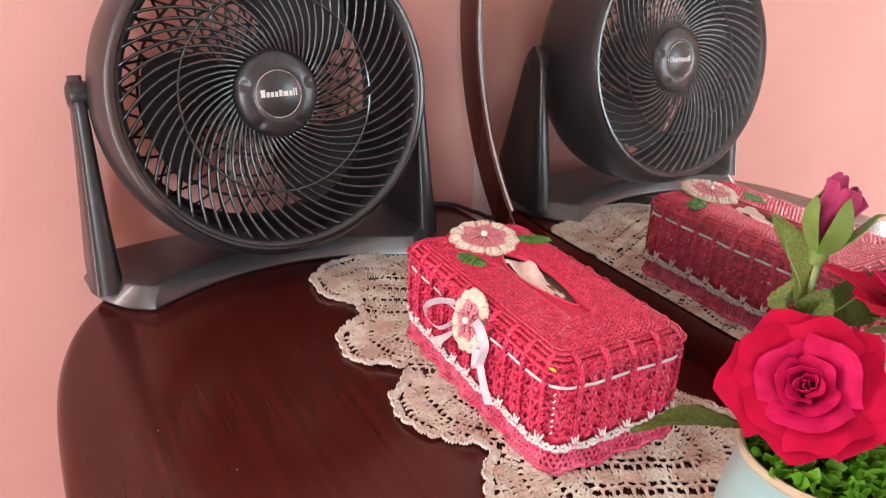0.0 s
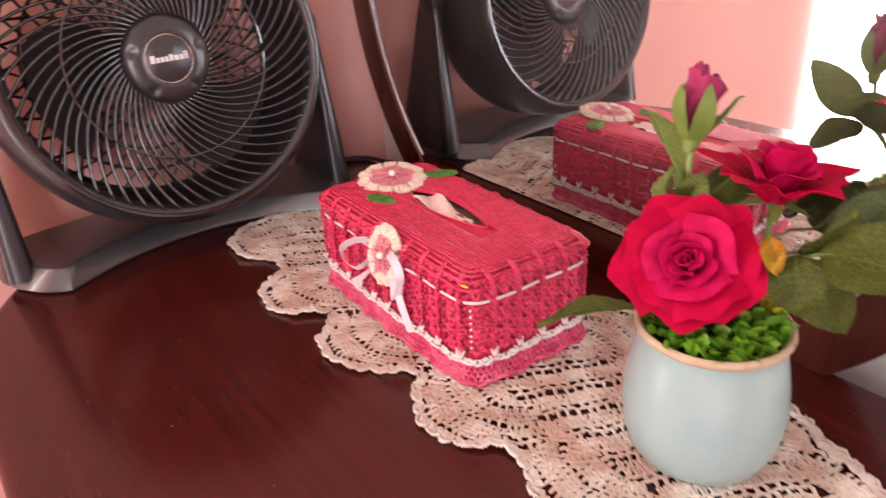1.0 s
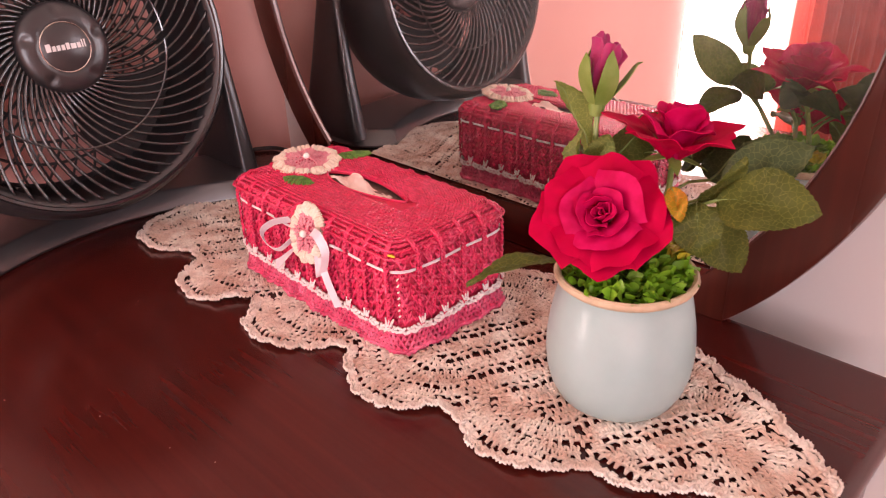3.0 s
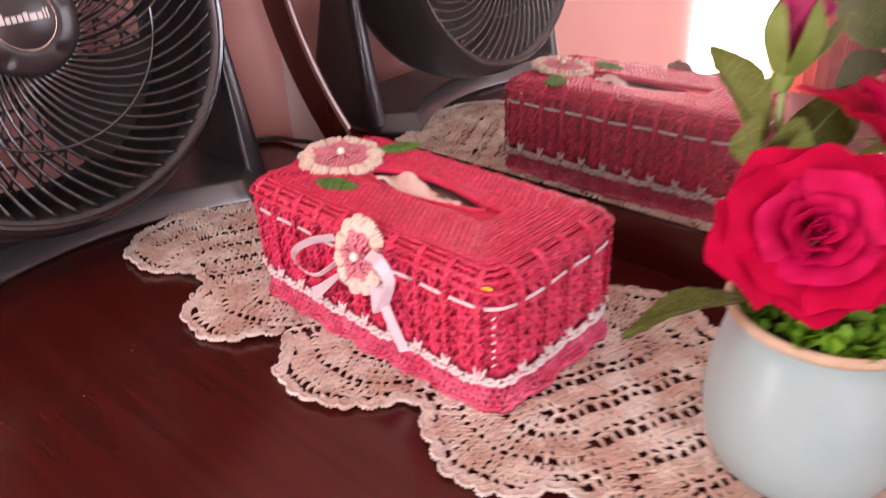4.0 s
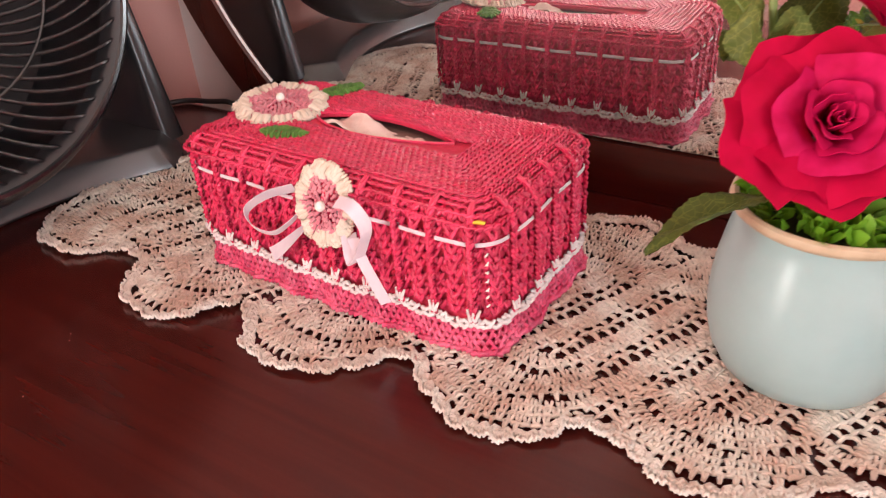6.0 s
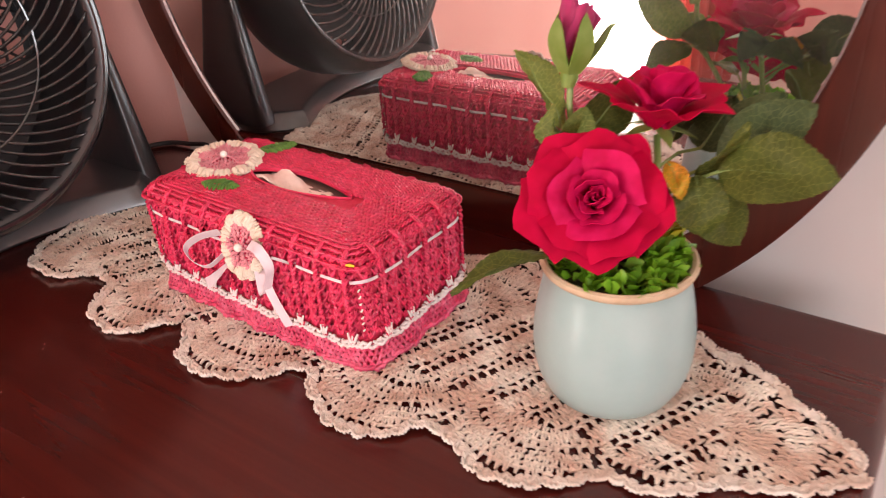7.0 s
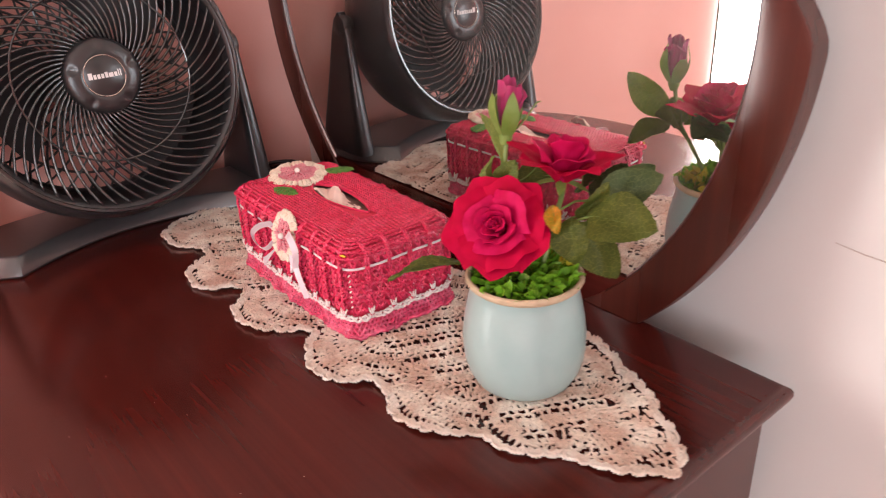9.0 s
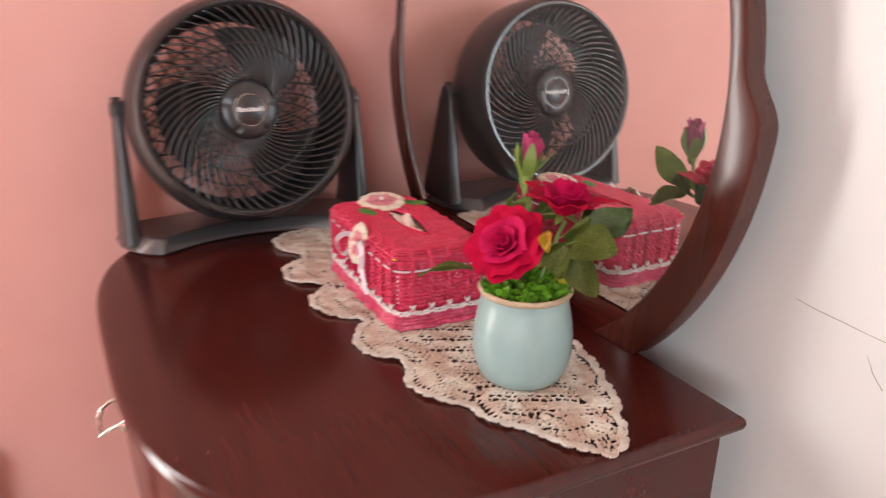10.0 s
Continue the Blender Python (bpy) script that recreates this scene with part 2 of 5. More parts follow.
# red curtain that hangs past the doorway, lit from behind
CURTAIN = material("red curtain cloth", (0.26, 0.016, 0.008), 0.8, second=(0.33, 0.028, 0.014), scale=20, bump=0.2, bump_scale=600, sheen=0.2)
bm = bmesh.new()
cols = []
for i in range(121):
    y = -1.97 - 1.15 * i / 120
    x = WX + 0.055 + 0.028 * math.sin(i * 0.62) + 0.010 * math.sin(i * 0.23 + 1)
    cols.append([(x + 0.004 * math.sin(z * 5 + i), y, z) for z in (FZ + 0.03, -0.3, 0.2, 0.8, 1.42)])
loft(bm, cols, closed=False)
tagged(part("curtain", bm, CURTAIN), "long red cloth curtain hanging in folds", "curtain")

# turned wooden post beside the dressing table
POSTWOOD = wood_material("brown varnished wood", (0.10, 0.035, 0.018), (0.19, 0.075, 0.04), 2, 0.4, 0.1)
bm = bmesh.new()
lathe(bm, [(0.0005, 0.395), (0.014, 0.392), (0.026, 0.38), (0.031, 0.36), (0.028, 0.335), (0.017, 0.325), (0.024, 0.312), (0.025, 0.12), (0.018, 0.10), (0.022, 0.0), (0.0005, 0.0)], 32)
post = tagged(part("bed_post", bm, POSTWOOD), "turned brown wooden post with a rounded top", "post")
post.location = (-0.535, -0.775, FZ)

# ---- dressing table ----
TX0, TX1, TBACK = -0.565, 0.328, 0.012
TMID = (TX0 + TX1) / 2


def table_outline(inset, n=140):
    """D-shaped top: straight back and ends, bowed front with rounded corners."""
    pts = []
    half = (TX1 - TX0) / 2
    p, depth, y0 = 3.4, 0.343, -0.215
    for i in range(n + 1):
        a = math.pi * i / n
        c, s = math.cos(a), math.sin(a)
        x = half * math.copysign(abs(c) ** (2 / p), c)
        y = y0 - depth * s ** (2 / 2.5)
        nx, ny = x * (abs(x / half) ** 2.2) / half, -s
        ln = math.hypot(nx, ny) or 1
        pts.append((TMID + x - inset * nx / ln, y - inset * ny / ln))
    return pts


def slab(bm, profile):
    """A board with the outline of the table, edge profile of (inset, z) from the top face to the bottom face."""
    rings = []
    for inset, z in profile:
        ring = [(x, y, z) for x, y in table_outline(inset)]
        ring = [(TX1 - inset, TBACK - inset, z)] + ring + [(TX0 + inset, TBACK - inset, z)]
        rings.append(ring)
    loft(bm, rings, cap0=True, cap1=True)
    bmesh.ops.recalc_face_normals(bm, faces=bm.faces)


dressing_table = thing("dressing_table", "bow-fronted dressing table in dark polished mahogany", "dressing table")
bm = bmesh.new()
slab(bm, [(0.011, 0), (0.006, -0.0007), (0.0025, -0.003), (0.0005, -0.0065), (0, -0.011), (0.0015, -0.016), (0.006, -0.020), (0.010, -0.0225)])
part("tabletop", bm, MAHOGANY, dressing_table, "glossy dark mahogany top with a rounded edge")
bm = bmesh.new()
slab(bm, [(0.016, -0.0225), (0.016, -0.19), (0.02, -0.192)])
part("drawer_front", bm, MAHOGANY, dressing_table)
bm = bmesh.new()
slab(bm, [(0.028, -0.195), (0.028, -0.66)])
part("cabinet_body", bm, MAHOGANY, dressing_table)
for lx in (TX0 + 0.06, TX1 - 0.06):
    for ly in (-0.05, -0.33):
        bm = bmesh.new()
        loft(bm, [[(lx + r * math.cos(k * math.pi / 8), ly + r * math.sin(k * math.pi / 8), z) for k in range(16)]
                  for r, z in ((0.014, -0.76), (0.022, -0.745), (0.018, -0.72), (0.028, -0.66))], cap0=True, cap1=True)
        bmesh.ops.recalc_face_normals(bm, faces=bm.faces)
        part("leg", bm, MAHOGANY, dressing_table)
for hx, hy in ((-0.02, -0.549),):
    handle = new("handle")
    handle.parent = dressing_table
    handle.location = (hx, hy, -0.036)
    handle["label"] = "bright nickel bail handle"
    bm = bmesh.new()
    tube(bm, [(-0.028, 0.0, 0.0), (-0.028, -0.012, 0.001), (-0.026, -0.022, -0.006), (-0.017, -0.026, -0.013), (0, -0.027, -0.016),
              (0.017, -0.026, -0.013), (0.026, -0.022, -0.006), (0.028, -0.012, 0.001), (0.028, 0.0, 0.0)], 0.0026, 10)
    part("bail", bm, STEEL, handle)
    for sx in (-0.028, 0.028):
        bm = bmesh.new()
        lathe(bm, [(0.0001, -0.004), (0.006, -0.004), (0.007, 0), (0.005, 0.003), (0.0001, 0.003)], 20)
        ob = part("rosette", bm, STEEL, handle)
        ob.matrix_local = pose(sx, -0.003, 0, 90, 0, 0)

DUST = material("pale dust grain", (0.6, 0.5, 0.45), 0.9)
g = random.Random(21)
for k in range(16):
    bm = bmesh.new()
    bmesh.ops.create_icosphere(bm, subdivisions=1, radius=1.0)
    ob = part("dust_speck", bm, DUST, dressing_table)
    ob.matrix_local = pose(g.uniform(-0.33, 0.25), g.uniform(-0.53, -0.33), 0.0003, 0, 0, g.uniform(0, 180)) @ Matrix.Diagonal((g.uniform(0.0003, 0.0008), g.uniform(0.0002, 0.00035), 0.0002, 1))

# ---- round mirror, cut flat at its foot ----
MCX, MCZ, MRI, MRO, RAIL = -0.117, 0.303, 0.372, 0.418, 0.046
mirror = thing("dressing_mirror", "round mirror in a dark mahogany frame on the dressing table", "mirror")


def arc_points(r, zcut, n=120):
    a0 = math.asin((zcut - MCZ) / r)
    return [(MCX + r * math.cos(a0 + (math.pi - 2 * a0) * i / n), MCZ + r * math.sin(a0 + (math.pi - 2 * a0) * i / n)) for i in range(n + 1)]


bm = bmesh.new()
ring_y = [(MRI, 0.0005), (MRI, -0.003), (MRI + 0.002, -0.005), (MRO - 0.005, -0.005), (MRO - 0.001, -0.003), (MRO, 0.001), (MRO, 0.020)]


def shoulder(x, z, r):
    """The outer outline draws in above the widest part, in a soft step."""
    if r < MRO - 0.02:
        return x, z
    u = min(1.0, max(0.0, (z - 0.285) / 0.06))
    k = 1 - 0.060 * (3 * u * u - 2 * u ** 3)
    return MCX + (x - MCX) * k, MCZ + (z - MCZ) * k


rows = [[(x, y, z) for x, z in [shoulder(*p, r) for p in arc_points(r, 0.0008, 200)]] for r, y in ring_y]
loft(bm, rows, closed=False)
bm.faces.new([bm.verts.new((x, 0.020, z)) for x, z in [shoulder(*p, MRO) for p in arc_points(MRO, 0.0008, 200)]])
bmesh.ops.recalc_face_normals(bm, faces=bm.faces)
part("frame", bm, MAHOGANY_UP, mirror)
bm = bmesh.new()
hw = math.sqrt(MRI ** 2 - (MCZ - RAIL) ** 2)
hb = math.sqrt(MRI ** 2 - (MCZ - 0.001) ** 2)
front = [(MCX - hb - 0.004, 0.001), (MCX + hb + 0.004, 0.001), (MCX + hw + 0.001, RAIL), (MCX - hw - 0.001, RAIL)]
loft(bm, [[(x, y, z) for x, z in front] for y in (-0.0035, 0.018)], cap0=True, cap1=True)
bmesh.ops.recalc_face_normals(bm, faces=bm.faces)
part("bottom_rail", bm, MAHOGANY, mirror)
bm = bmesh.new()
vs = [bm.verts.new((x, 0, z)) for x, z in arc_points(MRI - 0.002, RAIL + 0.002)]
f = bm.faces.new(vs)
if f.normal.y > 0:
    f.normal_flip()
part("mirror_glass", bm, GLASS, mirror, "silvered mirror glass with a faint haze put in for glare")
bm = bmesh.new()
a, b = arc_points(MRI - 0.002, RAIL + 0.002), arc_points(MRI + 0.0006, RAIL)
loft(bm, [[(x, -0.0002, z) for x, z in a], [(x, -0.0026, z) for x, z in b]], closed=False)
part("glass_bevel", bm, BEVEL, mirror, "bright bevelled rim of the glass")


# ---- table fan ----
FAN_TILT = 10
fan = thing("table_fan", "black plastic table fan on a swivel stand, switched off", "fan", pose(-0.452, -0.289, 0, 0, 0, 0))
HUBZ = 0.212
head = new("fan_head")
head.parent = fan
head.matrix_local = pose(0.006, -0.005, HUBZ, 0, -FAN_TILT, 0)
# local x of the head points out of the front grille
bm = bmesh.new()
lathe(bm, [(0.153, 0.028), (0.156, 0.038), (0.1610, 0.0438), (0.1650, 0.0445), (0.1690, 0.0415), (0.1712, 0.037), (0.1745, 0.029), (0.1780, 0.012),
           (0.1798, -0.008), (0.1800, -0.030), (0.1782, -0.050), (0.1730, -0.068), (0.162, -0.082), (0.151, -0.089), (0.147, -0.084),
           (0.157, -0.076), (0.165, -0.062), (0.169, -0.04), (0.170, -0.005), (0.162, 0.018), (0.153, 0.028)], 96, "x")
bmesh.ops.recalc_face_normals(bm, faces=bm.faces)
part("shroud", bm, PLASTIC, head, "satin black ring housing")
bm = bmesh.new()
lathe(bm, [(0.1608, 0.0440), (0.1620, 0.0458), (0.1648, 0.0458), (0.1664, 0.0442)], 96, "x")
part("rim_band", bm, GLOSSY, head, "shiny black rim of the grille")

# curved spokes of the front grille
bm = bmesh.new()
pts, rad = [], []
for k in range(15):
    u = k / 14
    r = 0.040 + (0.1610 - 0.040) * u
    a = 1.02 * u ** 0.80
    x = 0.020 + 0.019 * u ** 0.7
    pts.append((x, -r * math.sin(a), r * math.cos(a)))
    rad.append(0.00175)
tube(bm, pts, rad, 6)
spoke_mesh = bpy.data.meshes.new("spoke")
bm.to_mesh(spoke_mesh)
bm.free()
spoke_mesh.materials.append(GLOSSY)
spoke_mesh.polygons.foreach_set("use_smooth", [True] * len(spoke_mesh.polygons))
SPOKES = 58
for i in range(SPOKES):
    ob = new("spoke", spoke_mesh)
    ob.parent = head
    ob.matrix_local = Matrix.Rotation(2 * math.pi * i / SPOKES, 4, "X")
for r, x, w in ((0.103, 0.0345, 0.0013),):
    bm = bmesh.new()
    tube(bm, [(x, r * math.cos(2 * math.pi * i / 72), r * math.sin(2 * math.pi * i / 72)) for i in range(72)], w, 6, closed=True)
    part("grille_ring", bm, GLOSSY, head)
# hub cap with five thumb dimples
bm = bmesh.new()
prof = [(0.0005, 0.0315), (0.0235, 0.0315), (0.0245, 0.0308), (0.0255, 0.0315), (0.0300, 0.0312), (0.0335, 0.0307), (0.037, 0.0300), (0.0405, 0.0288), (0.0435, 0.0268), (0.0455, 0.0230), (0.0455, 0.0150), (0.043, 0.0110), (0.0005, 0.0100)]
rings = []
for r, x in prof:
    ring = []
    for i in range(90):
        a = 2 * math.pi * i / 90
        dip = 0.0
        if 0.031 < r < 0.0441 and x > 0.023:
            dip = 0.0030 * max(0.0, math.cos(5 * (a - 0.3))) ** 6 * (1 - abs(r - 0.037) / 0.0075)
        ring.append((x - dip, r * math.cos(a), r * math.sin(a)))
    rings.append(ring)
loft(bm, rings)
bmesh.ops.recalc_face_normals(bm, faces=bm.faces)
hub_cap = part("hub_cap", bm, PLASTIC, head, "round black hub cap with a thin ring")
bm = bmesh.new()
tube(bm, [(0.0314, 0.0245 * math.cos(2 * math.pi * i / 60), 0.0245 * math.sin(2 * math.pi * i / 60)) for i in range(60)], 0.00055, 5, closed=True)
part("hub_ring", bm, STEEL, hub_cap)
bm = bmesh.new()
y0 = -0.0195
for w, h in ((0.0048, 0.0078), (0.0034, 0.0052), (0.0034, 0.0052), (0.0034, 0.0052), (0.0034, 0.0066), (0.0052, 0.0052), (0.0034, 0.0052), (0.0013, 0.0078), (0.0013, 0.0078)):
    block(bm, 0.0316, y0, -0.0026, 0.0319, y0 + w, -0.0026 + h)
    y0 += w + 0.0012
part("name_bar", bm, BADGE, hub_cap, "pale printed mark")
# blades
bm = bmesh.new()
nu, nv = 9, 12
grid = []
for i in range(nu):
    row = []
    for j in range(nv):
        u, v = i / (nu - 1), j / (nv - 1)
        r = 0.036 + 0.096 * u
        wide = (0.62 + 0.62 * math.sin(u * 2.2)) * 0.47
        a = (v - 0.5) * 2 * wide + 0.55 * u
        row.append(Vector((-0.012 - 0.022 * (v - 0.5) * 2 * (1 - 0.35 * u) - 0.004 * math.sin(v * 3.1), -r * math.sin(a), r * math.cos(a))))
    grid.append(row)
for off in (0.0, -0.0022):
    rows = [[bm.verts.new(p + Vector((off, 0, 0))) for p in row] for row in grid]
    for i in range(nu - 1):
        for j in range(nv - 1):
            bm.faces.new((rows[i][j], rows[i + 1][j], rows[i + 1][j + 1], rows[i][j + 1]))
blade_mesh = bpy.data.meshes.new("blade")
bm.normal_update()
bm.to_mesh(blade_mesh)
bm.free()
blade_mesh.materials.append(BLADE)
blade_mesh.polygons.foreach_set("use_smooth", [True] * len(blade_mesh.polygons))
for i in range(3):
    ob = new("blade", blade_mesh)
    ob.parent = head
    ob.matrix_local = Matrix.Rotation(2 * math.pi * i / 3 + 1.28, 4, "X")
bm = bmesh.new()
lathe(bm, [(0.0005, 0.012), (0.028, 0.010), (0.037, 0.004), (0.039, -0.028), (0.0005, -0.03)], 48, "x")
part("blade_hub", bm, PLASTIC, head)
bm = bmesh.new()
lathe(bm, [(0.0005, -0.034), (0.048, -0.034), (0.052, -0.042), (0.050, -0.07), (0.040, -0.088), (0.0005, -0.09)], 48, "x")
part("motor_case", bm, PLASTIC, head)
# rear grille: spiral bars both ways
bm = bmesh.new()
for sgn in (1, -1):
    for i in range(34):
        pp = []
        for k in range(8):
            u = k / 7
            r, a = 0.05 + 0.104 * u, 2 * math.pi * i / 34 + sgn * 0.42 * u
            pp.append((-0.078 + 0.004 * math.sin(u * 3), r * math.sin(a), r * math.cos(a)))
        tube(bm, pp, 0.0016, 4)
for r in (0.075, 0.1, 0.125, 0.15):
    tube(bm, [(-0.077, r * math.cos(2 * math.pi * i / 60), r * math.sin(2 * math.pi * i / 60)) for i in range(60)], 0.0017, 4, closed=True)
part("rear_grille", bm, PLASTIC, head)

# paler, shinier copy of the black plastic, for daylight on the foot's bevel
LIT_PLASTIC = material("black plastic lightened for caught daylight", (0.032, 0.032, 0.033), 0.33, second=(0.040, 0.039, 0.040), scale=30, bump=0.08, bump_scale=900, spec=1.0, coat=0.35)
# stand: crescent foot and two tapering arms
bm = bmesh.new()
HALF = 0.211


def foot_ring(z, grow):
    pts = []
    for i in range(33):                       # concave front edge, from one toe to the other
        u = i / 32 * 2 - 1
        y = u * (0.156 + grow * 0.3)
        pts.append((-0.004 + grow + 0.050 * abs(u) ** 2.0, y, z))
    pts += [(0.0435 + grow * 0.8, 0.163 + grow * 0.5, z), (0.0355 + grow * 0.7, 0.1745 + grow * 0.8, z), (0.025 + grow * 0.6, 0.184 + grow, z), (0.007 + grow * 0.3, 0.197 + grow, z), (-0.018, 0.2075 + grow, z), (-0.06, HALF + grow, z)]
    for i in range(17):                       # bowed rear edge
        u = 1 - i / 16 * 2
        pts.append((-0.088 - 0.022 * (1 - u * u) - grow, u * 0.196, z))
    pts += [(-0.06, -HALF - grow, z), (-0.018, -0.2075 - grow, z), (0.007 + grow * 0.3, -0.197 - grow, z), (0.025 + grow * 0.6, -0.184 - grow, z), (0.0355 + grow * 0.7, -0.1745 - grow * 0.8, z), (0.0435 + grow * 0.8, -0.163 - grow * 0.5, z)]
    return pts


loft(bm, [foot_ring(0.0005, 0.002), foot_ring(0.002, 0.004), foot_ring(0.0036, 0.0046), foot_ring(0.0046, 0.0042), foot_ring(0.0222, -0.0085), foot_ring(0.0236, -0.0100), foot_ring(0.0242, -0.0130), foot_ring(0.0243, -0.0170)], cap0=True, cap1=True)
bmesh.ops.recalc_face_normals(bm, faces=bm.faces)
part("foot", bm, LIT_PLASTIC, fan, "crescent-shaped black foot with a bevelled front edge")
for sgn in (-1, 1):
    bm = bmesh.new()
    rings = []
    for k in range(15):
        u = k / 14
        z = 0.012 + 0.224 * u
        w = 0.0270 * (1 - u) ** 1.1 + 0.0165
        if u > 0.9:
            w = 0.0165 * math.sqrt(max(0.02, 1 - ((u - 0.9) / 0.1) ** 2))
        cx = -0.028 - 0.010 * u
        th = 0.0085 + 0.0095 * (1 - u) ** 1.3
        y = sgn * (0.1905 + 0.0030 * (1 - u))
        slab_w = [(cx + (w if c > 0 else w + 0.044 * (1 - u)) * c, y + sgn * th * s * (1.0 if s > 0 else 0.8 - 0.2 * u), z) for c, s in
                  [(math.copysign(abs(math.cos(q)) ** 0.5, math.cos(q)), math.copysign(abs(math.sin(q)) ** 0.5, math.sin(q))) for q in [2 * math.pi * (i + 0.5) / 20 for i in range(20)]]]
        rings.append(slab_w)
    loft(bm, rings, cap0=True, cap1=True)
    bmesh.ops.recalc_face_normals(bm, faces=bm.faces)
    part("arm", bm, PLASTIC, fan)
    bm = bmesh.new()
    lathe(bm, [(0.0005, 0.011), (0.010, 0.010), (0.0155, 0.007), (0.017, 0.0), (0.013, -0.014), (0.0005, -0.016)], 32)
    knob = part("pivot", bm, PLASTIC, fan)
    knob.matrix_local = pose(-0.036, sgn * 0.1925, 0.216, -90 * sgn, 0, 0)
cable = bmesh.new()
pp = []
knots = [Vector(k) for k in ((-0.53, -0.13, 0.012), (-0.548, -0.075, 0.0036), (-0.552, -0.03, 0.0036), (-0.535, 0.000, 0.0036), (-0.505, 0.010, 0.0036), (-0.480, 0.020, 0.002), (-0.462, 0.034, -0.02), (-0.455, 0.04, -0.2))]
for i in range(1, len(knots) - 2):
    p0, p1, p2, p3 = knots[i - 1:i + 3]
    for k in range(8):
        u = k / 8
        pp.append(0.5 * (2 * p1 + (p2 - p0) * u + (2 * p0 - 5 * p1 + 4 * p2 - p3) * u * u + (3 * p1 - p0 - 3 * p2 + p3) * u ** 3))
tube(cable, pp, 0.0031, 8)
tagged(part("power_cable", cable, CABLE), "thin black power cable lying behind the fan", "cable")


# ---- crocheted doily ----
COTTON = material("variegated cotton thread", (0.66, 0.46, 0.35), 0.8, second=(0.87, 0.78, 0.66), scale=34, detail=3, spread=(0.40, 0.60), bump=0.5, bump_scale=2500, sheen=0.2, island=0.10)
PICOT = material("cream cotton thread", (0.72, 0.56, 0.45), 0.8, second=(0.89, 0.81, 0.71), scale=40, detail=3, spread=(0.35, 0.6), bump=0.5, bump_scale=2500, sheen=0.2, island=0.08)
AXIS = -0.165
LOBES = [(-0.372, -0.219, 0.061), (-0.236, -0.254, 0.051), (-0.116, -0.245, 0.058), (0.016, -0.236, 0.056), (0.130, -0.222, 0.054), (0.206, -0.191, 0.047),
         (0.270, -0.160, 0.041), (0.225, -0.128, 0.043), (0.168, -0.110, 0.050), (0.112, -0.098, 0.050), (0.018, -0.090, 0.053), (-0.110, -0.098, 0.052),
         (-0.234, -0.098, 0.052), (-0.350, -0.112, 0.058), (-0.405, -0.165, 0.050)]
LC, LR = np.array([l[:2] for l in LOBES]), np.array([l[2] for l in LOBES]) - 0.0085
FRONT_X, FRONT_Y = [-0.432, -0.392, -0.298, -0.20, -0.05, 0.069, 0.178, 0.239, 0.30, 0.326], [-0.17, -0.215, -0.255, -0.263, -0.254, -0.258, -0.238, -0.207, -0.170, -0.156]
BACK_X, BACK_Y = [-0.432, -0.392, -0.293, -0.18, -0.05, 0.065, 0.14, 0.195, 0.24, 0.30, 0.326], [-0.155, -0.11, -0.072, -0.066, -0.068, -0.066, -0.066, -0.078, -0.100, -0.130, -0.152]
rng = np.random.default_rng(5)


def lobe_value(p):
    """For each point: how deep it lies in the deepest lobe, and which lobe that is."""
    d = LR[None] - np.linalg.norm(p[:, None] - LC[None], axis=2)
    return d.max(1), d.argmax(1)


def cover(p):
    """Depth inside the soft union of the lobes; the outline is where it is nought."""
    d = (LR[None] - np.linalg.norm(p[:, None] - LC[None], axis=2)) / 0.006
    band = np.minimum(p[:, 1] - np.interp(p[:, 0], FRONT_X, FRONT_Y), np.interp(p[:, 0], BACK_X, BACK_Y) - p[:, 1]) - 0.004
    band = np.minimum(band, np.minimum(p[:, 0] + 0.418, 0.322 - p[:, 0])) / 0.006
    return 0.006 * np.log(np.exp(np.clip(d, -60, 60)).sum(1) + np.exp(np.clip(band, -60, 60)))


def warp(p):
    """Hand-worked unevenness."""
    x, y = p[:, 0] * 100, p[:, 1] * 100
    return p + 0.0013 * np.stack([np.sin(y * 1.9 + x * 0.6) + 0.6 * np.sin(x * 2.7), np.sin(x * 1.7 - y * 0.8) + 0.6 * np.sin(y * 3.1 + 1)], 1)


def lift(p):
    """Gentle waves of the cloth over the table."""
    x, y = p[..., 0], p[..., 1]
    d = cover(p[..., :2].reshape(-1, 2))
    edge = np.clip(1 - d.reshape(x.shape) / 0.03, 0, 1)
    return edge * 0.0030 * (0.5 + 0.5 * np.sin(x * 71 + y * 35)) + 0.0002


def stitches(centre, along, across, length, width, rows_z=0.0013):
    """Two leaning strands for each stitch, as paths of three points."""
    n = len(centre)
    centre = warp(centre)
    out = []
    for s in (-1, 1):
        j = rng.normal(0, 0.00022, (n, 3, 2))
        a = centre - along * length * 0.5 + across * (s * width * 0.62)[:, None] if np.ndim(width) else centre - along * length * 0.5 + across * s * width * 0.62
        m = centre + across * s * (width if np.ndim(width) == 0 else width[:, None]) * 0.5
        b = centre + along * length * 0.5 + across * s * (width if np.ndim(width) == 0 else width[:, None]) * 0.22
        path = np.stack([a, m, b], 1) + j
        z = np.stack([np.full(n, 0.0011), np.full(n, 0.0012 + 1.35 * rows_z), np.full(n, 0.0012)], 1) + rng.normal(0, 0.00015, (n, 3))
        out.append(np.concatenate([path, (z + lift(path))[..., None]], 2))
    return np.concatenate(out)


motif_groups, row_groups, edge_groups = [], [], []
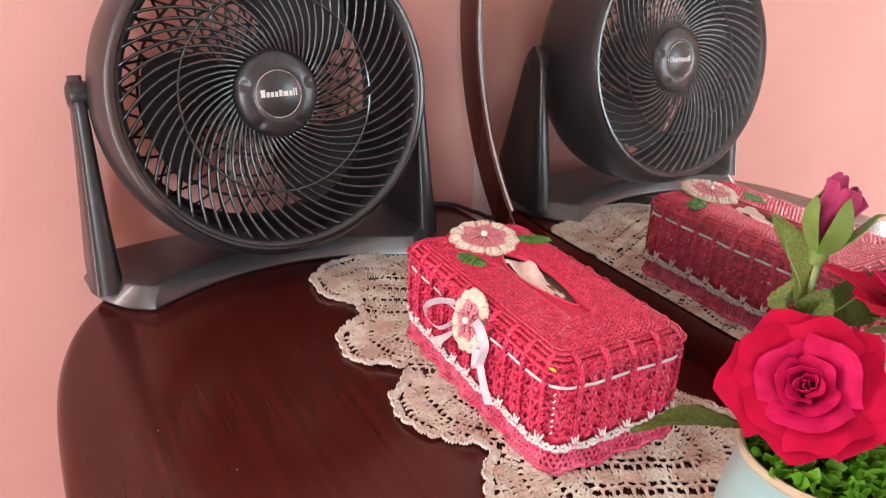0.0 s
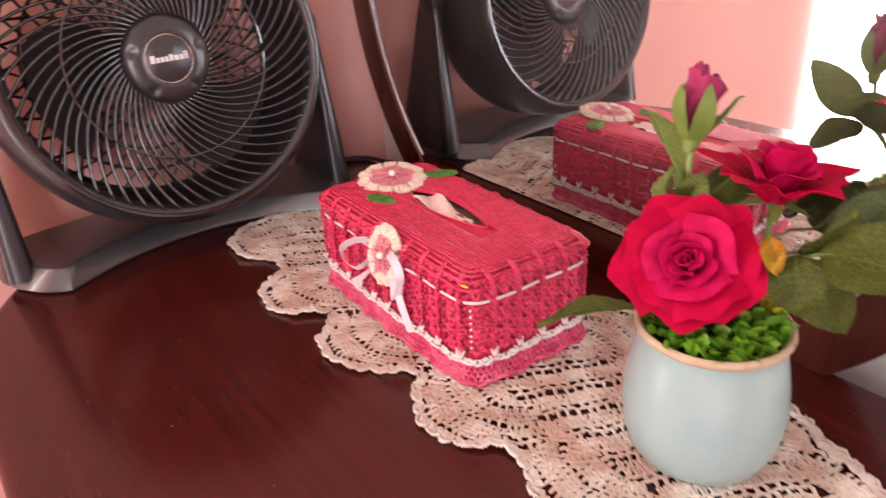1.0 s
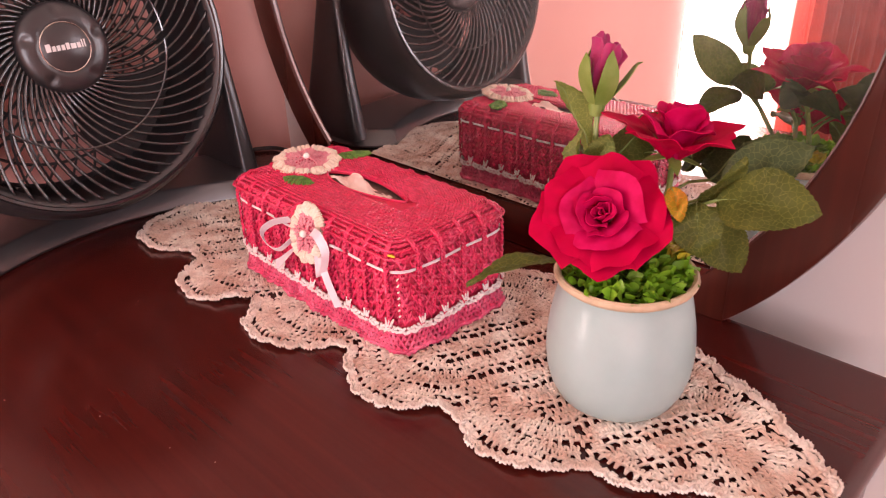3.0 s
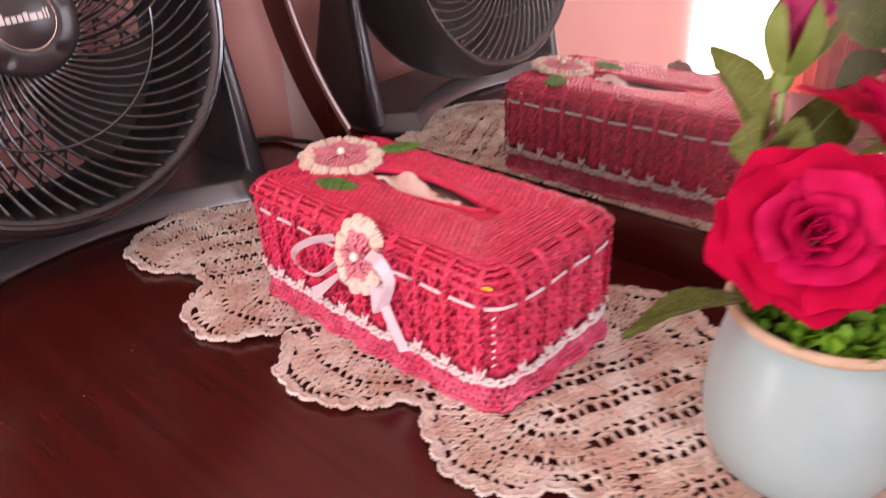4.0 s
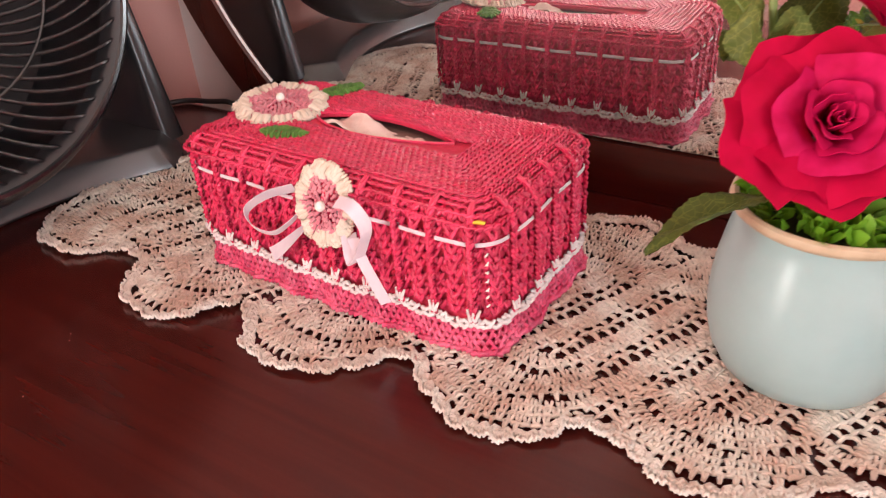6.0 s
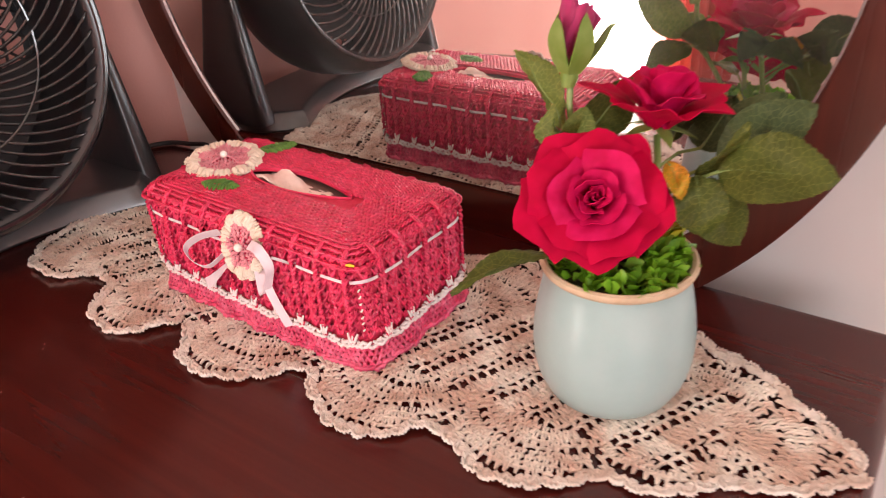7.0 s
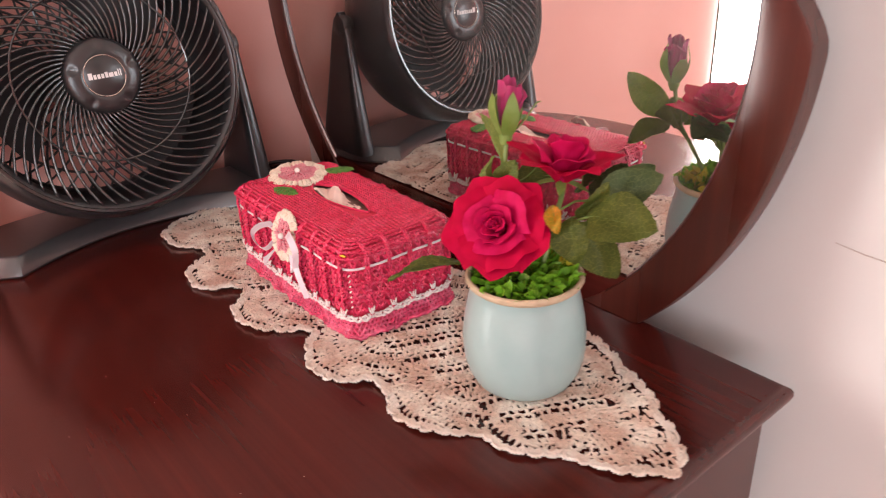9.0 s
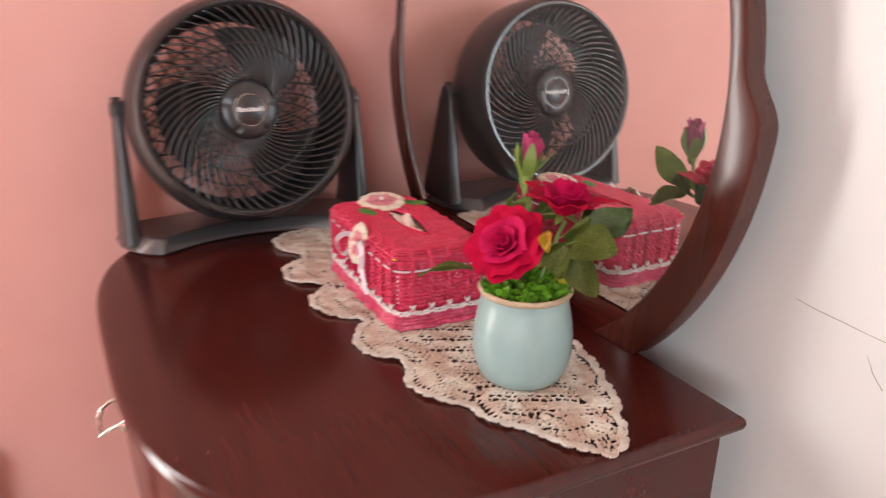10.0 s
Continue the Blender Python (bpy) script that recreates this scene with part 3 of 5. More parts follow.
# fans of stitches round each lobe
for i, (cx, cy, r) in enumerate(LOBES):
    inward = np.array([0.0, 1.0 if cy < AXIS else -1.0])
    if i in (0, 14):
        inward = np.array([1.0, 0.0])
    if i == 6:
        inward = np.array([-1.0, 0.0])
    motif_groups.append([])
    focus = np.array([cx, cy]) + inward * r * 0.75
    pitch = 0.0060
    nr = int((r * 1.8) / pitch)
    for k in range(nr):
        rho = r * 1.78 - 0.004 - k * pitch
        if rho < 0.002:
            continue
        big = k % 4 == 2
        wide = 0.0068 if big else 0.0052
        m = max(6, int(2 * math.pi * rho / wide))
        a = np.arange(m) * 2 * math.pi / m + 0.5 * k * wide / rho
        dirs = np.stack([np.cos(a), np.sin(a)], 1)
        pts = focus + dirs * rho
        dv, owner = lobe_value(pts)
        keep = (owner == i) & (dv > 0.0) & (cover(pts) > 0.0025)
        mid = np.abs(pts[:, 1] - AXIS) < 0.046
        keep &= ~(mid & (pts[:, 0] > -0.37) & (pts[:, 0] < 0.235))
        if not keep.any():
            continue
        tang = np.stack([-dirs[:, 1], dirs[:, 0]], 1)
        motif_groups[-1].append((stitches(pts[keep], dirs[keep], tang[keep], pitch * 1.2, 0.0015 if big else 0.0026), 0.00118 if big else 0.00135))
        if big:
            continue
        chain = pts + dirs * pitch * 0.5
        motif_groups[-1].append((stitches(chain[keep], tang[keep], dirs[keep], wide * 1.25, 0.0011, 0.0010), 0.00122))
# straight open rows along the middle
ang = radians(64)
rd, rn = np.array([math.cos(ang), math.sin(ang)]), np.array([math.sin(ang), -math.cos(ang)])
for k in range(-78, 54):
    solid = k % 4 < 2
    wide = 0.0050 if solid else 0.0082
    s = np.arange(-0.46, 0.46, wide) + (k % 2) * wide * 0.5
    pts = np.array([0.0, AXIS]) + rn * k * 0.0070 + rd[None] * s[:, None]
    dv, owner = lobe_value(pts)
    inside = (np.abs(pts[:, 1] - AXIS) < 0.046) & (pts[:, 0] > -0.37) & (pts[:, 0] < 0.235)
    gap = (dv <= 0.0) & (cover(pts) > 0.002)
    keep = inside | gap
    if not keep.any():
        continue
    n = int(keep.sum())
    c = pts[keep]
    row_groups.append((stitches(c, np.repeat(rn[None], n, 0), np.repeat(rd[None], n, 0), 0.0082 if solid else 0.0096, 0.0025 if solid else 0.0010), 0.00145 if solid else 0.00122))
    if k % 4 == 3:
        continue
    row_groups.append((stitches(c + rn * 0.0032, np.repeat(rd[None], n, 0), np.repeat(rn[None], n, 0), wide * 1.3, 0.0013 if solid else 0.0007, 0.0013), 0.00145 if solid else 0.00115))
# scalloped shell edging: small fans along the outline
for i in range(len(LOBES)):
    aa = np.linspace(0, 2 * math.pi, 721)[:-1]
    dirs = np.stack([np.cos(aa), np.sin(aa)], 1)
    lo, hi = np.full(720, LR[i] * 0.5), np.full(720, LR[i] + 0.045)
    for _ in range(24):
        mid = (lo + hi) / 2
        inside = cover(LC[i] + dirs * mid[:, None]) > 0
        lo, hi = np.where(inside, mid, lo), np.where(inside, hi, mid)
    rim = LC[i] + dirs * lo[:, None]
    own = (lobe_value(rim)[1] == i) & (np.abs(cover(rim)) < 0.0006)
    start = int(np.argmin(own)) if not own.all() else 0
    last = None
    for q in range(720):
        k = (start + q) % 720
        if not own[k] or (last is not None and np.linalg.norm(rim[k] - last) < 0.0128):
            continue
        last = p = rim[k]
        e = 1e-4
        d = -np.array([(cover((p + (e, 0))[None]) - cover((p - (e, 0))[None]))[0], (cover((p + (0, e))[None]) - cover((p - (0, e))[None]))[0]])
        d /= np.linalg.norm(d)
        t = np.array([-d[1], d[0]])
        fan_dirs = [d * math.cos(q2) + t * math.sin(q2) for q2 in np.linspace(-1.42, 1.42, 9)]
        fd = np.array(fan_dirs)
        edge_groups.append((stitches(p + fd * 0.0040, fd, np.stack([-fd[:, 1], fd[:, 0]], 1), 0.0066, 0.0009, 0.0016), 0.00112))
        ring = p + fd * 0.0078
        edge_groups.append((stitches((ring[1:] + ring[:-1]) / 2, (ring[1:] - ring[:-1]) / 0.0027, fd[1:], 0.0034, 0.0006, 0.0020), 0.00128))
doily = thing("doily", "hand-crocheted cream and beige cotton doily with scalloped edges", "doily")
for groups in motif_groups:
    if groups:
        yarn("fan_motif", [strands(p, r) for p, r in groups], COTTON, doily)
yarn("centre_panel", [strands(p, r) for p, r in row_groups], COTTON, doily, "open straight rows of crochet")
yarn("scalloped_edging", [strands(p, r) for p, r in edge_groups], PICOT, doily, "small shell scallops along the edge")


# ---- tissue box in a crocheted cover ----
RED = material("glossy coral-red yarn", (0.67, 0.018, 0.074), 0.24, second=(0.78, 0.044, 0.126), scale=60, detail=3, spread=(0.3, 0.7), bump=0.4, bump_scale=2200, island=0.18, spec=0.8)
ROSEPINK = material("rose pink yarn", (0.66, 0.050, 0.13), 0.3, second=(0.80, 0.14, 0.24), scale=60, spread=(0.42, 0.6), bump=0.4, bump_scale=2200, spec=0.7, island=0.22)
DARKRED = material("cover lining", (0.56, 0.017, 0.055), 0.8, second=(0.66, 0.032, 0.085), scale=200, bump=0.4, bump_scale=900)
CREAM = material("cream yarn", (0.72, 0.58, 0.44), 0.8, second=(0.80, 0.70, 0.57), scale=90, bump=0.4, bump_scale=2500, sheen=0.2, island=0.06)
WHITEYARN = material("white yarn", (0.80, 0.68, 0.64), 0.7, second=(0.84, 0.77, 0.74), scale=90, bump=0.4, bump_scale=2500, sheen=0.2, island=0.06)
SOFTPINK = material("soft pink yarn", (0.66, 0.17, 0.22), 0.7, second=(0.76, 0.30, 0.33), scale=150, bump=0.4, bump_scale=2500, sheen=0.2, island=0.1)
GREENYARN = material("leaf green yarn", (0.055, 0.17, 0.022), 0.6, second=(0.10, 0.26, 0.035), scale=150, bump=0.4, bump_scale=2500, island=0.15)
YELLOWYARN = material("yellow yarn", (0.75, 0.45, 0.03), 0.6)
SATIN = material("white satin ribbon", (0.64, 0.52, 0.57), 0.34, second=(0.71, 0.61, 0.64), scale=60, bump=0.1, bump_scale=900, sheen=0.3)
CARTON = material("brown cardboard", (0.17, 0.095, 0.075), 0.7, second=(0.23, 0.14, 0.11), scale=60, bump=0.2)
PEARL = material("pearl", (0.80, 0.74, 0.66), 0.16, second=(0.86, 0.80, 0.72), scale=200, coat=0.6, subsurface=0.1)
PAPER = material("soft tissue paper", (0.80, 0.62, 0.54), 0.9, second=(0.84, 0.69, 0.61), scale=30, bump=0.3, bump_scale=500)

BL, BW = 0.250, 0.130
box = thing("tissue_box", "tissue box in a coral-red crocheted cover with ribbon and flowers", "tissue box",
            Matrix.Translation((0.001, -0.234, 0.003)) @ pose(0, 0, 0, 0, 0, -1.6) @ Matrix.Translation((-BL / 2, BW / 2, 0)))


def rounded(length, width, radius, s):
    """Point and outward normal at the distances s along a rounded rectangle, from the middle of the near long side."""
    a, b = length - 2 * radius, width - 2 * radius
    q = math.pi * radius / 2
    total = 2 * a + 2 * b + 4 * q
    s = np.mod(s, total)
    pos, nor = np.zeros((len(s), 2)), np.zeros((len(s), 2))
    legs = [(a / 2, (0, -width / 2), (1, 0)), (q, (a / 2, -b / 2), -90), (b, (length / 2, -b / 2), (0, 1)), (q, (a / 2, b / 2), 0),
            (a, (a / 2, width / 2), (-1, 0)), (q, (-a / 2, b / 2), 90), (b, (-length / 2, b / 2), (0, -1)), (q, (-a / 2, -b / 2), 180), (a / 2, (-a / 2, -width / 2), (1, 0))]
    at = 0.0
    for ln, o, d in legs:
        m = (s >= at - 1e-9) & (s <= at + ln + 1e-9)
        u = s[m] - at
        if isinstance(d, tuple):
            pos[m] = np.array(o) + u[:, None] * np.array(d)
            nor[m] = (d[1], -d[0])
        else:
            f = math.radians(d) + u / radius
            nor[m] = np.stack([np.cos(f), np.sin(f)], 1)
            pos[m] = np.array(o) + nor[m] * radius
        at += ln
    return pos, nor, total


def swell(s):
    """The soft cover bulges a little unevenly."""
    return 0.0012 * np.sin(s * 37 + 1) + 0.0008 * np.sin(s * 91)


NB = 120
total0 = rounded(BL, BW, 0.018, np.zeros(1))[2]
sb = np.arange(NB) * total0 / NB
body_rings = []
for inset, z in ((0.0005, 0.0), (0.0022, 0.012), (0.0023, 0.05), (0.0023, 0.082), (0.0042, 0.0920), (0.0075, 0.0960), (0.014, 0.0980)):
    p, nrm, tot = rounded(BL - 2 * inset, BW - 2 * inset, max(0.018 - inset * 0.3, 0.006), sb * rounded(BL - 2 * inset, BW - 2 * inset, max(0.018 - inset * 0.3, 0.006), np.zeros(1))[2] / total0)
    body_rings.append([(x, y, z) for x, y in p])
SLOT_X, SLOT_Y, SLOT_L, SLOT_W = -0.002, 0.008, 0.058, 0.0150
slot = []
for i in range(NB):
    p = body_rings[-1][i]
    a = math.atan2(p[1] / (BW / 2), p[0] / (BL / 2))
    c, s_ = math.cos(a), math.sin(a)
    slot.append((SLOT_X + SLOT_L * c, SLOT_Y + SLOT_W * math.copysign(abs(s_) ** 1.5, s_) * (1 - 0.25 * c), 0.0972))
body_rings += [slot, [(x, y, 0.0952) for x, y, z in slot], [(x * 1.15, SLOT_Y + (y - SLOT_Y) * 1.8, 0.0948) for x, y, z in slot]]
bm = bmesh.new()
loft(bm, body_rings)
bmesh.ops.recalc_face_normals(bm, faces=bm.faces)
part("cover_lining", bm, DARKRED, box)


def side_paths(s, z, ds, dz0, dz1, out, bow=0.0012):
    """Strands on the side wall: from s - ds/2 at z + dz0 to s + ds/2 at z + dz1, standing out by `out`."""
    pts = []
    for u in (0.0, 0.5, 1.0):
        p, nrm, _ = rounded(BL, BW, 0.018, s + ds * (u - 0.5))
        o = out + bow * math.sin(math.pi * u) + swell(s) + rng.normal(0, 0.0003, len(s))
        zz = z + dz0 + (dz1 - dz0) * u + rng.normal(0, 0.00038, len(s))
        round_in = np.clip((zz - 0.084) / 0.014, 0, 1) ** 2 * 0.0075
        xy = p + nrm * (o - round_in)[:, None]
        pts.append(np.concatenate([xy, zz[:, None]], 1))
    return np.stack(pts, 1)


COL = total0 / 58
rows_side = [(k, 0.0300 + 0.0051 * k) for k in range(13)]
red_groups = []
for k, z in rows_side:
    s = np.arange(0, total0, COL / 2.5) + (k % 2) * COL / 5
    phase = np.mod(s / COL, 1.0)
    out = -0.0008 + 0.0013 * np.cos(2 * math.pi * phase)
    keep = ~((np.abs(phase - 0.5) < 0.18) & (k % 3 == 1))
    s, out = s[keep], out[keep]
    for sg in (-1, 1):
        red_groups.append((side_paths(s + sg * 0.0013, z, sg * 0.0030, -0.0034, 0.0030, out), 0.00178))
    red_groups.append((side_paths(s, z, 0.0002, -0.0030, 0.0026, out + 0.0004), 0.00120))
# raised vertical cords
cords = np.concatenate([np.arange(total0 / 29 * 0.5, total0, total0 / 29)])
for k in range(20):
    z = 0.026 + 0.0037 * k
    for sg in (-1, 1):
        red_groups.append((side_paths(cords + sg * 0.0009, z, sg * 0.0016, -0.0022, 0.0026, np.full(len(cords), 0.0034)), 0.00165))
for sg in (-1, 1):
    over = []
    for inset, z in ((-0.0005, 0.0925), (0.0030, 0.0978), (0.0075, 0.0998)):
        p, nrm, _ = rounded(BL, BW, 0.018, cords + sg * 0.0010)
        over.append(np.concatenate([p - nrm * inset, np.full((len(cords), 1), z)], 1))
    red_groups.append((np.stack(over, 1), 0.00150))
# rounds of knit stitches over the top
for k in range(-1, 20):
    inset = 0.0018 + k * 0.0039
    L, W_ = BL - 2 * inset, BW - 2 * inset
    if W_ < 0.018:
        break
    rad = max(0.014 - inset * 0.35, 0.0015)
    tot = rounded(L, W_, rad, np.zeros(1))[2]
    m = int(tot / 0.0047)
    s = (np.arange(m) + 0.5 * (k % 2)) * tot / m
    zz = 0.0932 + 0.0063 * min(1, max(0, inset - 0.001) / 0.011) ** 0.6 - (0.0034 if k < 0 else 0)
    for sg in (-1, 1):
        pts = []
        for u in (0.0, 0.5, 1.0):
            p, nrm, _ = rounded(L, W_, rad, s + (u - 0.5) * 0.0056)
            off = sg * (0.0002 + 0.0015 * (1 - u))
            q = p + nrm * (off + rng.normal(0, 0.00012, m))[:, None]
            z = zz + 0.0010 * math.sin(math.pi * u) + rng.normal(0, 0.0001, m) - 0.0012 * np.exp(-((q[:, 0] - 0.006) / 0.09) ** 2 - (q[:, 1] / 0.03) ** 2)
            pts.append(np.concatenate([q, z[:, None]], 1))
        path = np.stack(pts, 1)
        c = path[:, 1]
        u = np.clip((c[:, 0] - SLOT_X) / (SLOT_L + 0.001), -1, 1)
        clear = (np.abs(c[:, 1] - SLOT_Y) > (SLOT_W + 0.001) * (1 - u * u) ** 0.75 * (1 - 0.25 * u)) | (np.abs(u) >= 1)
        if clear.any():
            red_groups.append((path[clear], 0.00112))
yarn("crochet_cover", [strands(p, r) for p, r in red_groups], RED, box, "glossy coral-red crochet stitches")
# binding round the slot
bm = bmesh.new()
tube(bm, [(SLOT_X + (SLOT_L + 0.001) * math.cos(a), SLOT_Y + (SLOT_W + 0.0008) * math.copysign(abs(math.sin(a)) ** 1.5, math.sin(a)) * (1 - 0.25 * math.cos(a)), 0.0980) for a in [2 * math.pi * i / 60 for i in range(60)]], 0.0013, 6, closed=True)
part("slot_binding", bm, RED, box)
bm = bmesh.new()
lathe(bm, [(0.0005, 0.0905), (0.95, 0.0905), (1.0, 0.0895), (0.95, 0.0885), (0.0005, 0.0885)], 40)
for v in bm.verts:
    v.co.x, v.co.y = SLOT_X + v.co.x * 0.072, SLOT_Y + v.co.y * 0.026
part("carton_top", bm, CARTON, box, "dull brown cardboard inside the slot")
# white shell band
white_groups = []
peak = np.arange(COL, total0, COL * 2)
for d0, lift_z, lean in ((-0.0112, -0.0004, 0.9), (-0.0080, 0.0006, -0.8), (-0.0048, 0.0002, 1.2), (-0.0018, 0.0016, 1.0), (0.0018, 0.0016, -1.0), (0.0048, 0.0002, -1.2), (0.0080, 0.0006, 0.8), (0.0112, -0.0004, -0.9)):
    white_groups.append((side_paths(peak + d0, np.full(len(peak), 0.0205 + lift_z), 0.0042, -0.0012 * lean - 0.0006, 0.0012 * lean + 0.0006, np.full(len(peak), 0.0024)), 0.00180))
    white_groups.append((side_paths(peak + d0 * 0.9, np.full(len(peak), 0.0234 + lift_z), 0.0038, 0.0010 * lean, -0.0010 * lean, np.full(len(peak), 0.0018)), 0.00165))
for d0 in (-0.0030, 0.0, 0.0030):
    white_groups.append((side_paths(peak + d0 * 0.6, np.full(len(peak), 0.0290), d0, -0.0044, 0.0052, np.full(len(peak), 0.0044)), 0.00130))
yarn("white_band", [strands(p, r) for p, r in white_groups], WHITEYARN, box, "band of white shell stitches")
# pink hem, fluted at the foot
pink_groups = []
for k in range(4):
    s = np.arange(0, total0, COL / 2.7) + (k % 2) * COL / 5.4
    flute = (1 - k / 4) * (0.0018 + 0.0012 * np.sin(s * 2 * math.pi / (total0 / 19)))
    for sg in (-1, 1):
        pink_groups.append((side_paths(s + sg * 0.0013, 0.0042 + 0.0045 * k, sg * 0.0030, -0.0030, 0.0028, flute - 0.0002), 0.00165))
s = np.arange(0, total0, 0.0034)
flute = 0.0036 + 0.0014 * np.sin(s * 2 * math.pi / (total0 / 19))
pink_groups.append((side_paths(s, 0.0024 + 0.0009 * np.sin(s * 2 * math.pi / 0.013), 0.0048, -0.0007, 0.0007, flute), 0.0024))
yarn("fluted_hem", [strands(p, r) for p, r in pink_groups], ROSEPINK, box, "rose pink fluted hem")


def strip(bm, pts, width_dirs, half):
    """A thin ribbon along points, with the direction of its width at each point."""
    pts, wd = [Vector(p) for p in pts], [Vector(w).normalized() for w in width_dirs]
    rings = []
    for i, (p, w) in enumerate(zip(pts, wd)):
        t = (pts[min(i + 1, len(pts) - 1)] - pts[max(i - 1, 0)]).normalized()
        n = t.cross(w).normalized() * 0.00025
        rings.append([p - w * half + n, p + w * half + n, p + w * half - n, p - w * half - n])
    loft(bm, rings, cap0=True, cap1=True)
    bmesh.ops.recalc_face_normals(bm, faces=bm.faces)


# ribbon threaded under the cords
bm = bmesh.new()
step = total0 / 29
m = 290
s = np.arange(m) * total0 / m
p, nrm, _ = rounded(BL, BW, 0.018, s)
o = 0.0030 - 0.0026 * np.maximum(0, np.cos(2 * math.pi * (s / step - 0.5))) ** 40 + swell(s)
q = p + nrm * o[:, None]
rows = [[bm.verts.new((q[i, 0] - nrm[i, 0] * 0.0008, q[i, 1] - nrm[i, 1] * 0.0008, 0.0757)) for i in range(m)], [bm.verts.new((*q[i], 0.0764)) for i in range(m)], [bm.verts.new((*q[i], 0.0778)) for i in range(m)],
        [bm.verts.new((q[i, 0] - nrm[i, 0] * 0.0008, q[i, 1] - nrm[i, 1] * 0.0008, 0.0785)) for i in range(m)]]
for a, b in zip(rows, rows[1:]):
    for i in range(m):
        bm.faces.new((a[i], a[(i + 1) % m], b[(i + 1) % m], b[i]))
part("threaded_ribbon", bm, SATIN, box, "narrow white satin ribbon")


def crochet_flower(name, parent, m, rx, ry, label):
    """Cream ruffled outer ring, pink middle and a pearl; the flower lies in its own xy plane."""
    f = new(name)
    f.parent = parent
    f.matrix_local = m
    f["label"] = label
    g = []
    n = 66
    a = np.arange(n) * 2 * math.pi / n
    lobes = 0.5 + 0.5 * np.cos(a * 11)
    for lay in range(4):
        r0, r1 = 0.58 + 0.1 * lay, 0.80 + 0.055 * lay + 0.075 * lobes
        z0, z1 = 0.0026 + 0.0006 * lay, 0.0035 - 0.0006 * lay + 0.0016 * lobes
        aa = a + lay * 0.03
        mk = lambda r, z: np.stack([rx * r * np.cos(aa), ry * r * np.sin(aa), z + 0 * aa], 1)
        g.append(strands(np.stack([mk(r0, z0), mk((r0 + r1) / 2, (z0 + z1) / 2 + 0.0014), mk(r1, z1)], 1) + rng.normal(0, 0.0002, (n, 3, 3)), 0.0012))
    tips = np.stack([np.stack([rx * (0.90 + 0.10 * lobes) * np.cos(a + q), ry * (0.90 + 0.10 * lobes) * np.sin(a + q), 0.003 + 0.0012 * lobes], 1) for q in (-0.05, 0, 0.05)], 1)
    g.append(strands(tips, 0.0017))
    n = 11
    a = np.arange(n) * 2 * math.pi / n
    for dq in (-0.15, 0.0, 0.15):
        far = 0.97 - 0.9 * abs(dq) * 0.5
        puff = np.stack([np.stack([rx * r * np.cos(a + dq), ry * r * np.sin(a + dq), z + 0 * a], 1) for r, z in ((0.62, 0.0042), (0.80, 0.0062), (far, 0.0030))], 1)
        g.append(strands(puff + rng.normal(0, 0.0003, (n, 3, 3)), 0.0030, sides=7))
    yarn("outer_petals", g, CREAM, f, "cream ruffled petals")
    g = []
    for ring, r in enumerate((0.12, 0.23, 0.34, 0.45, 0.56, 0.66, 0.75)):
        n = max(8, int(2 * math.pi * r * rx / 0.0030))
        a = np.arange(n) * 2 * math.pi / n + ring * 0.3
        wave = 0.0009 * np.cos(6 * a)
        for q in (-1, 1):
            mk = lambda rr, da, z: np.stack([rx * rr * np.cos(a + da), ry * rr * np.sin(a + da), z + wave], 1)
            zz = 0.0068 - 0.0030 * r
            g.append(strands(np.stack([mk(r - 0.05, q * 0.2 / (ring + 1), zz), mk(r, q * 0.05, zz + 0.001), mk(r + 0.06, 0, zz - 0.0004)], 1) + rng.normal(0, 0.0002, (n, 3, 3)), 0.00115))
    yarn("inner_petals", g, SOFTPINK, f, "soft pink crocheted middle")
    bm = bmesh.new()
    bmesh.ops.create_uvsphere(bm, u_segments=20, v_segments=12, radius=0.0034)
    pearl = part("pearl", bm, PEARL, f, "round cream pearl")
    pearl.location = (0, 0, 0.0092)
    return f


def crochet_leaf(parent, m, length, width):
    g = []
    n = 15
    v = (np.arange(n) + 0.5) / n
    w = width * np.sin(math.pi * v ** 0.85) ** 0.7 * (1 + 0.12 * np.sin(v * 40))
    for sg in (-1, 1):
        a = np.stack([length * (v - 0.5) - 0.001, 0 * v, 0.0030 + 0 * v], 1)
        b = np.stack([length * (v - 0.5) + 0.0015, sg * w * 0.55, 0.0036 + 0 * v], 1)
        c = np.stack([length * (v - 0.5) + 0.0030, sg * w, 0.0022 + 0 * v], 1)
        g.append(strands(np.stack([a, b, c], 1) + rng.normal(0, 0.0003, (n, 3, 3)), 0.00165))
    ob = yarn("leaf", g, GREENYARN, parent, "green crocheted leaf")
    ob.matrix_local = m


inv = box.matrix_world.inverted()
at = lambda x, y, z: inv @ Vector((x, y, z))
ft = at(-0.214, -0.159, 0.1015)
crochet_flower("top_flower", box, pose(ft.x, ft.y, 0.0985, 5, 4, 20), 0.0345, 0.0335, "cream and pink crocheted flower with a pearl")
lp, rp = at(-0.180, -0.196, 0.10), at(-0.193, -0.116, 0.10)
crochet_leaf(box, pose(lp.x, lp.y, 0.0975, 0, 0, 14), 0.034, 0.0105)
crochet_leaf(box, pose(rp.x, rp.y, 0.0985, 0, 0, 62), 0.034, 0.0105)
fs = at(-0.114, -0.241, 0.077)
crochet_flower("side_flower", box, pose(fs.x + 0.002, -BW / 2 - 0.0022, 0.0800, 76, 0, 6), 0.0220, 0.0275, "cream and pink crocheted flower with a pearl")
FY = -BW / 2 - 0.004


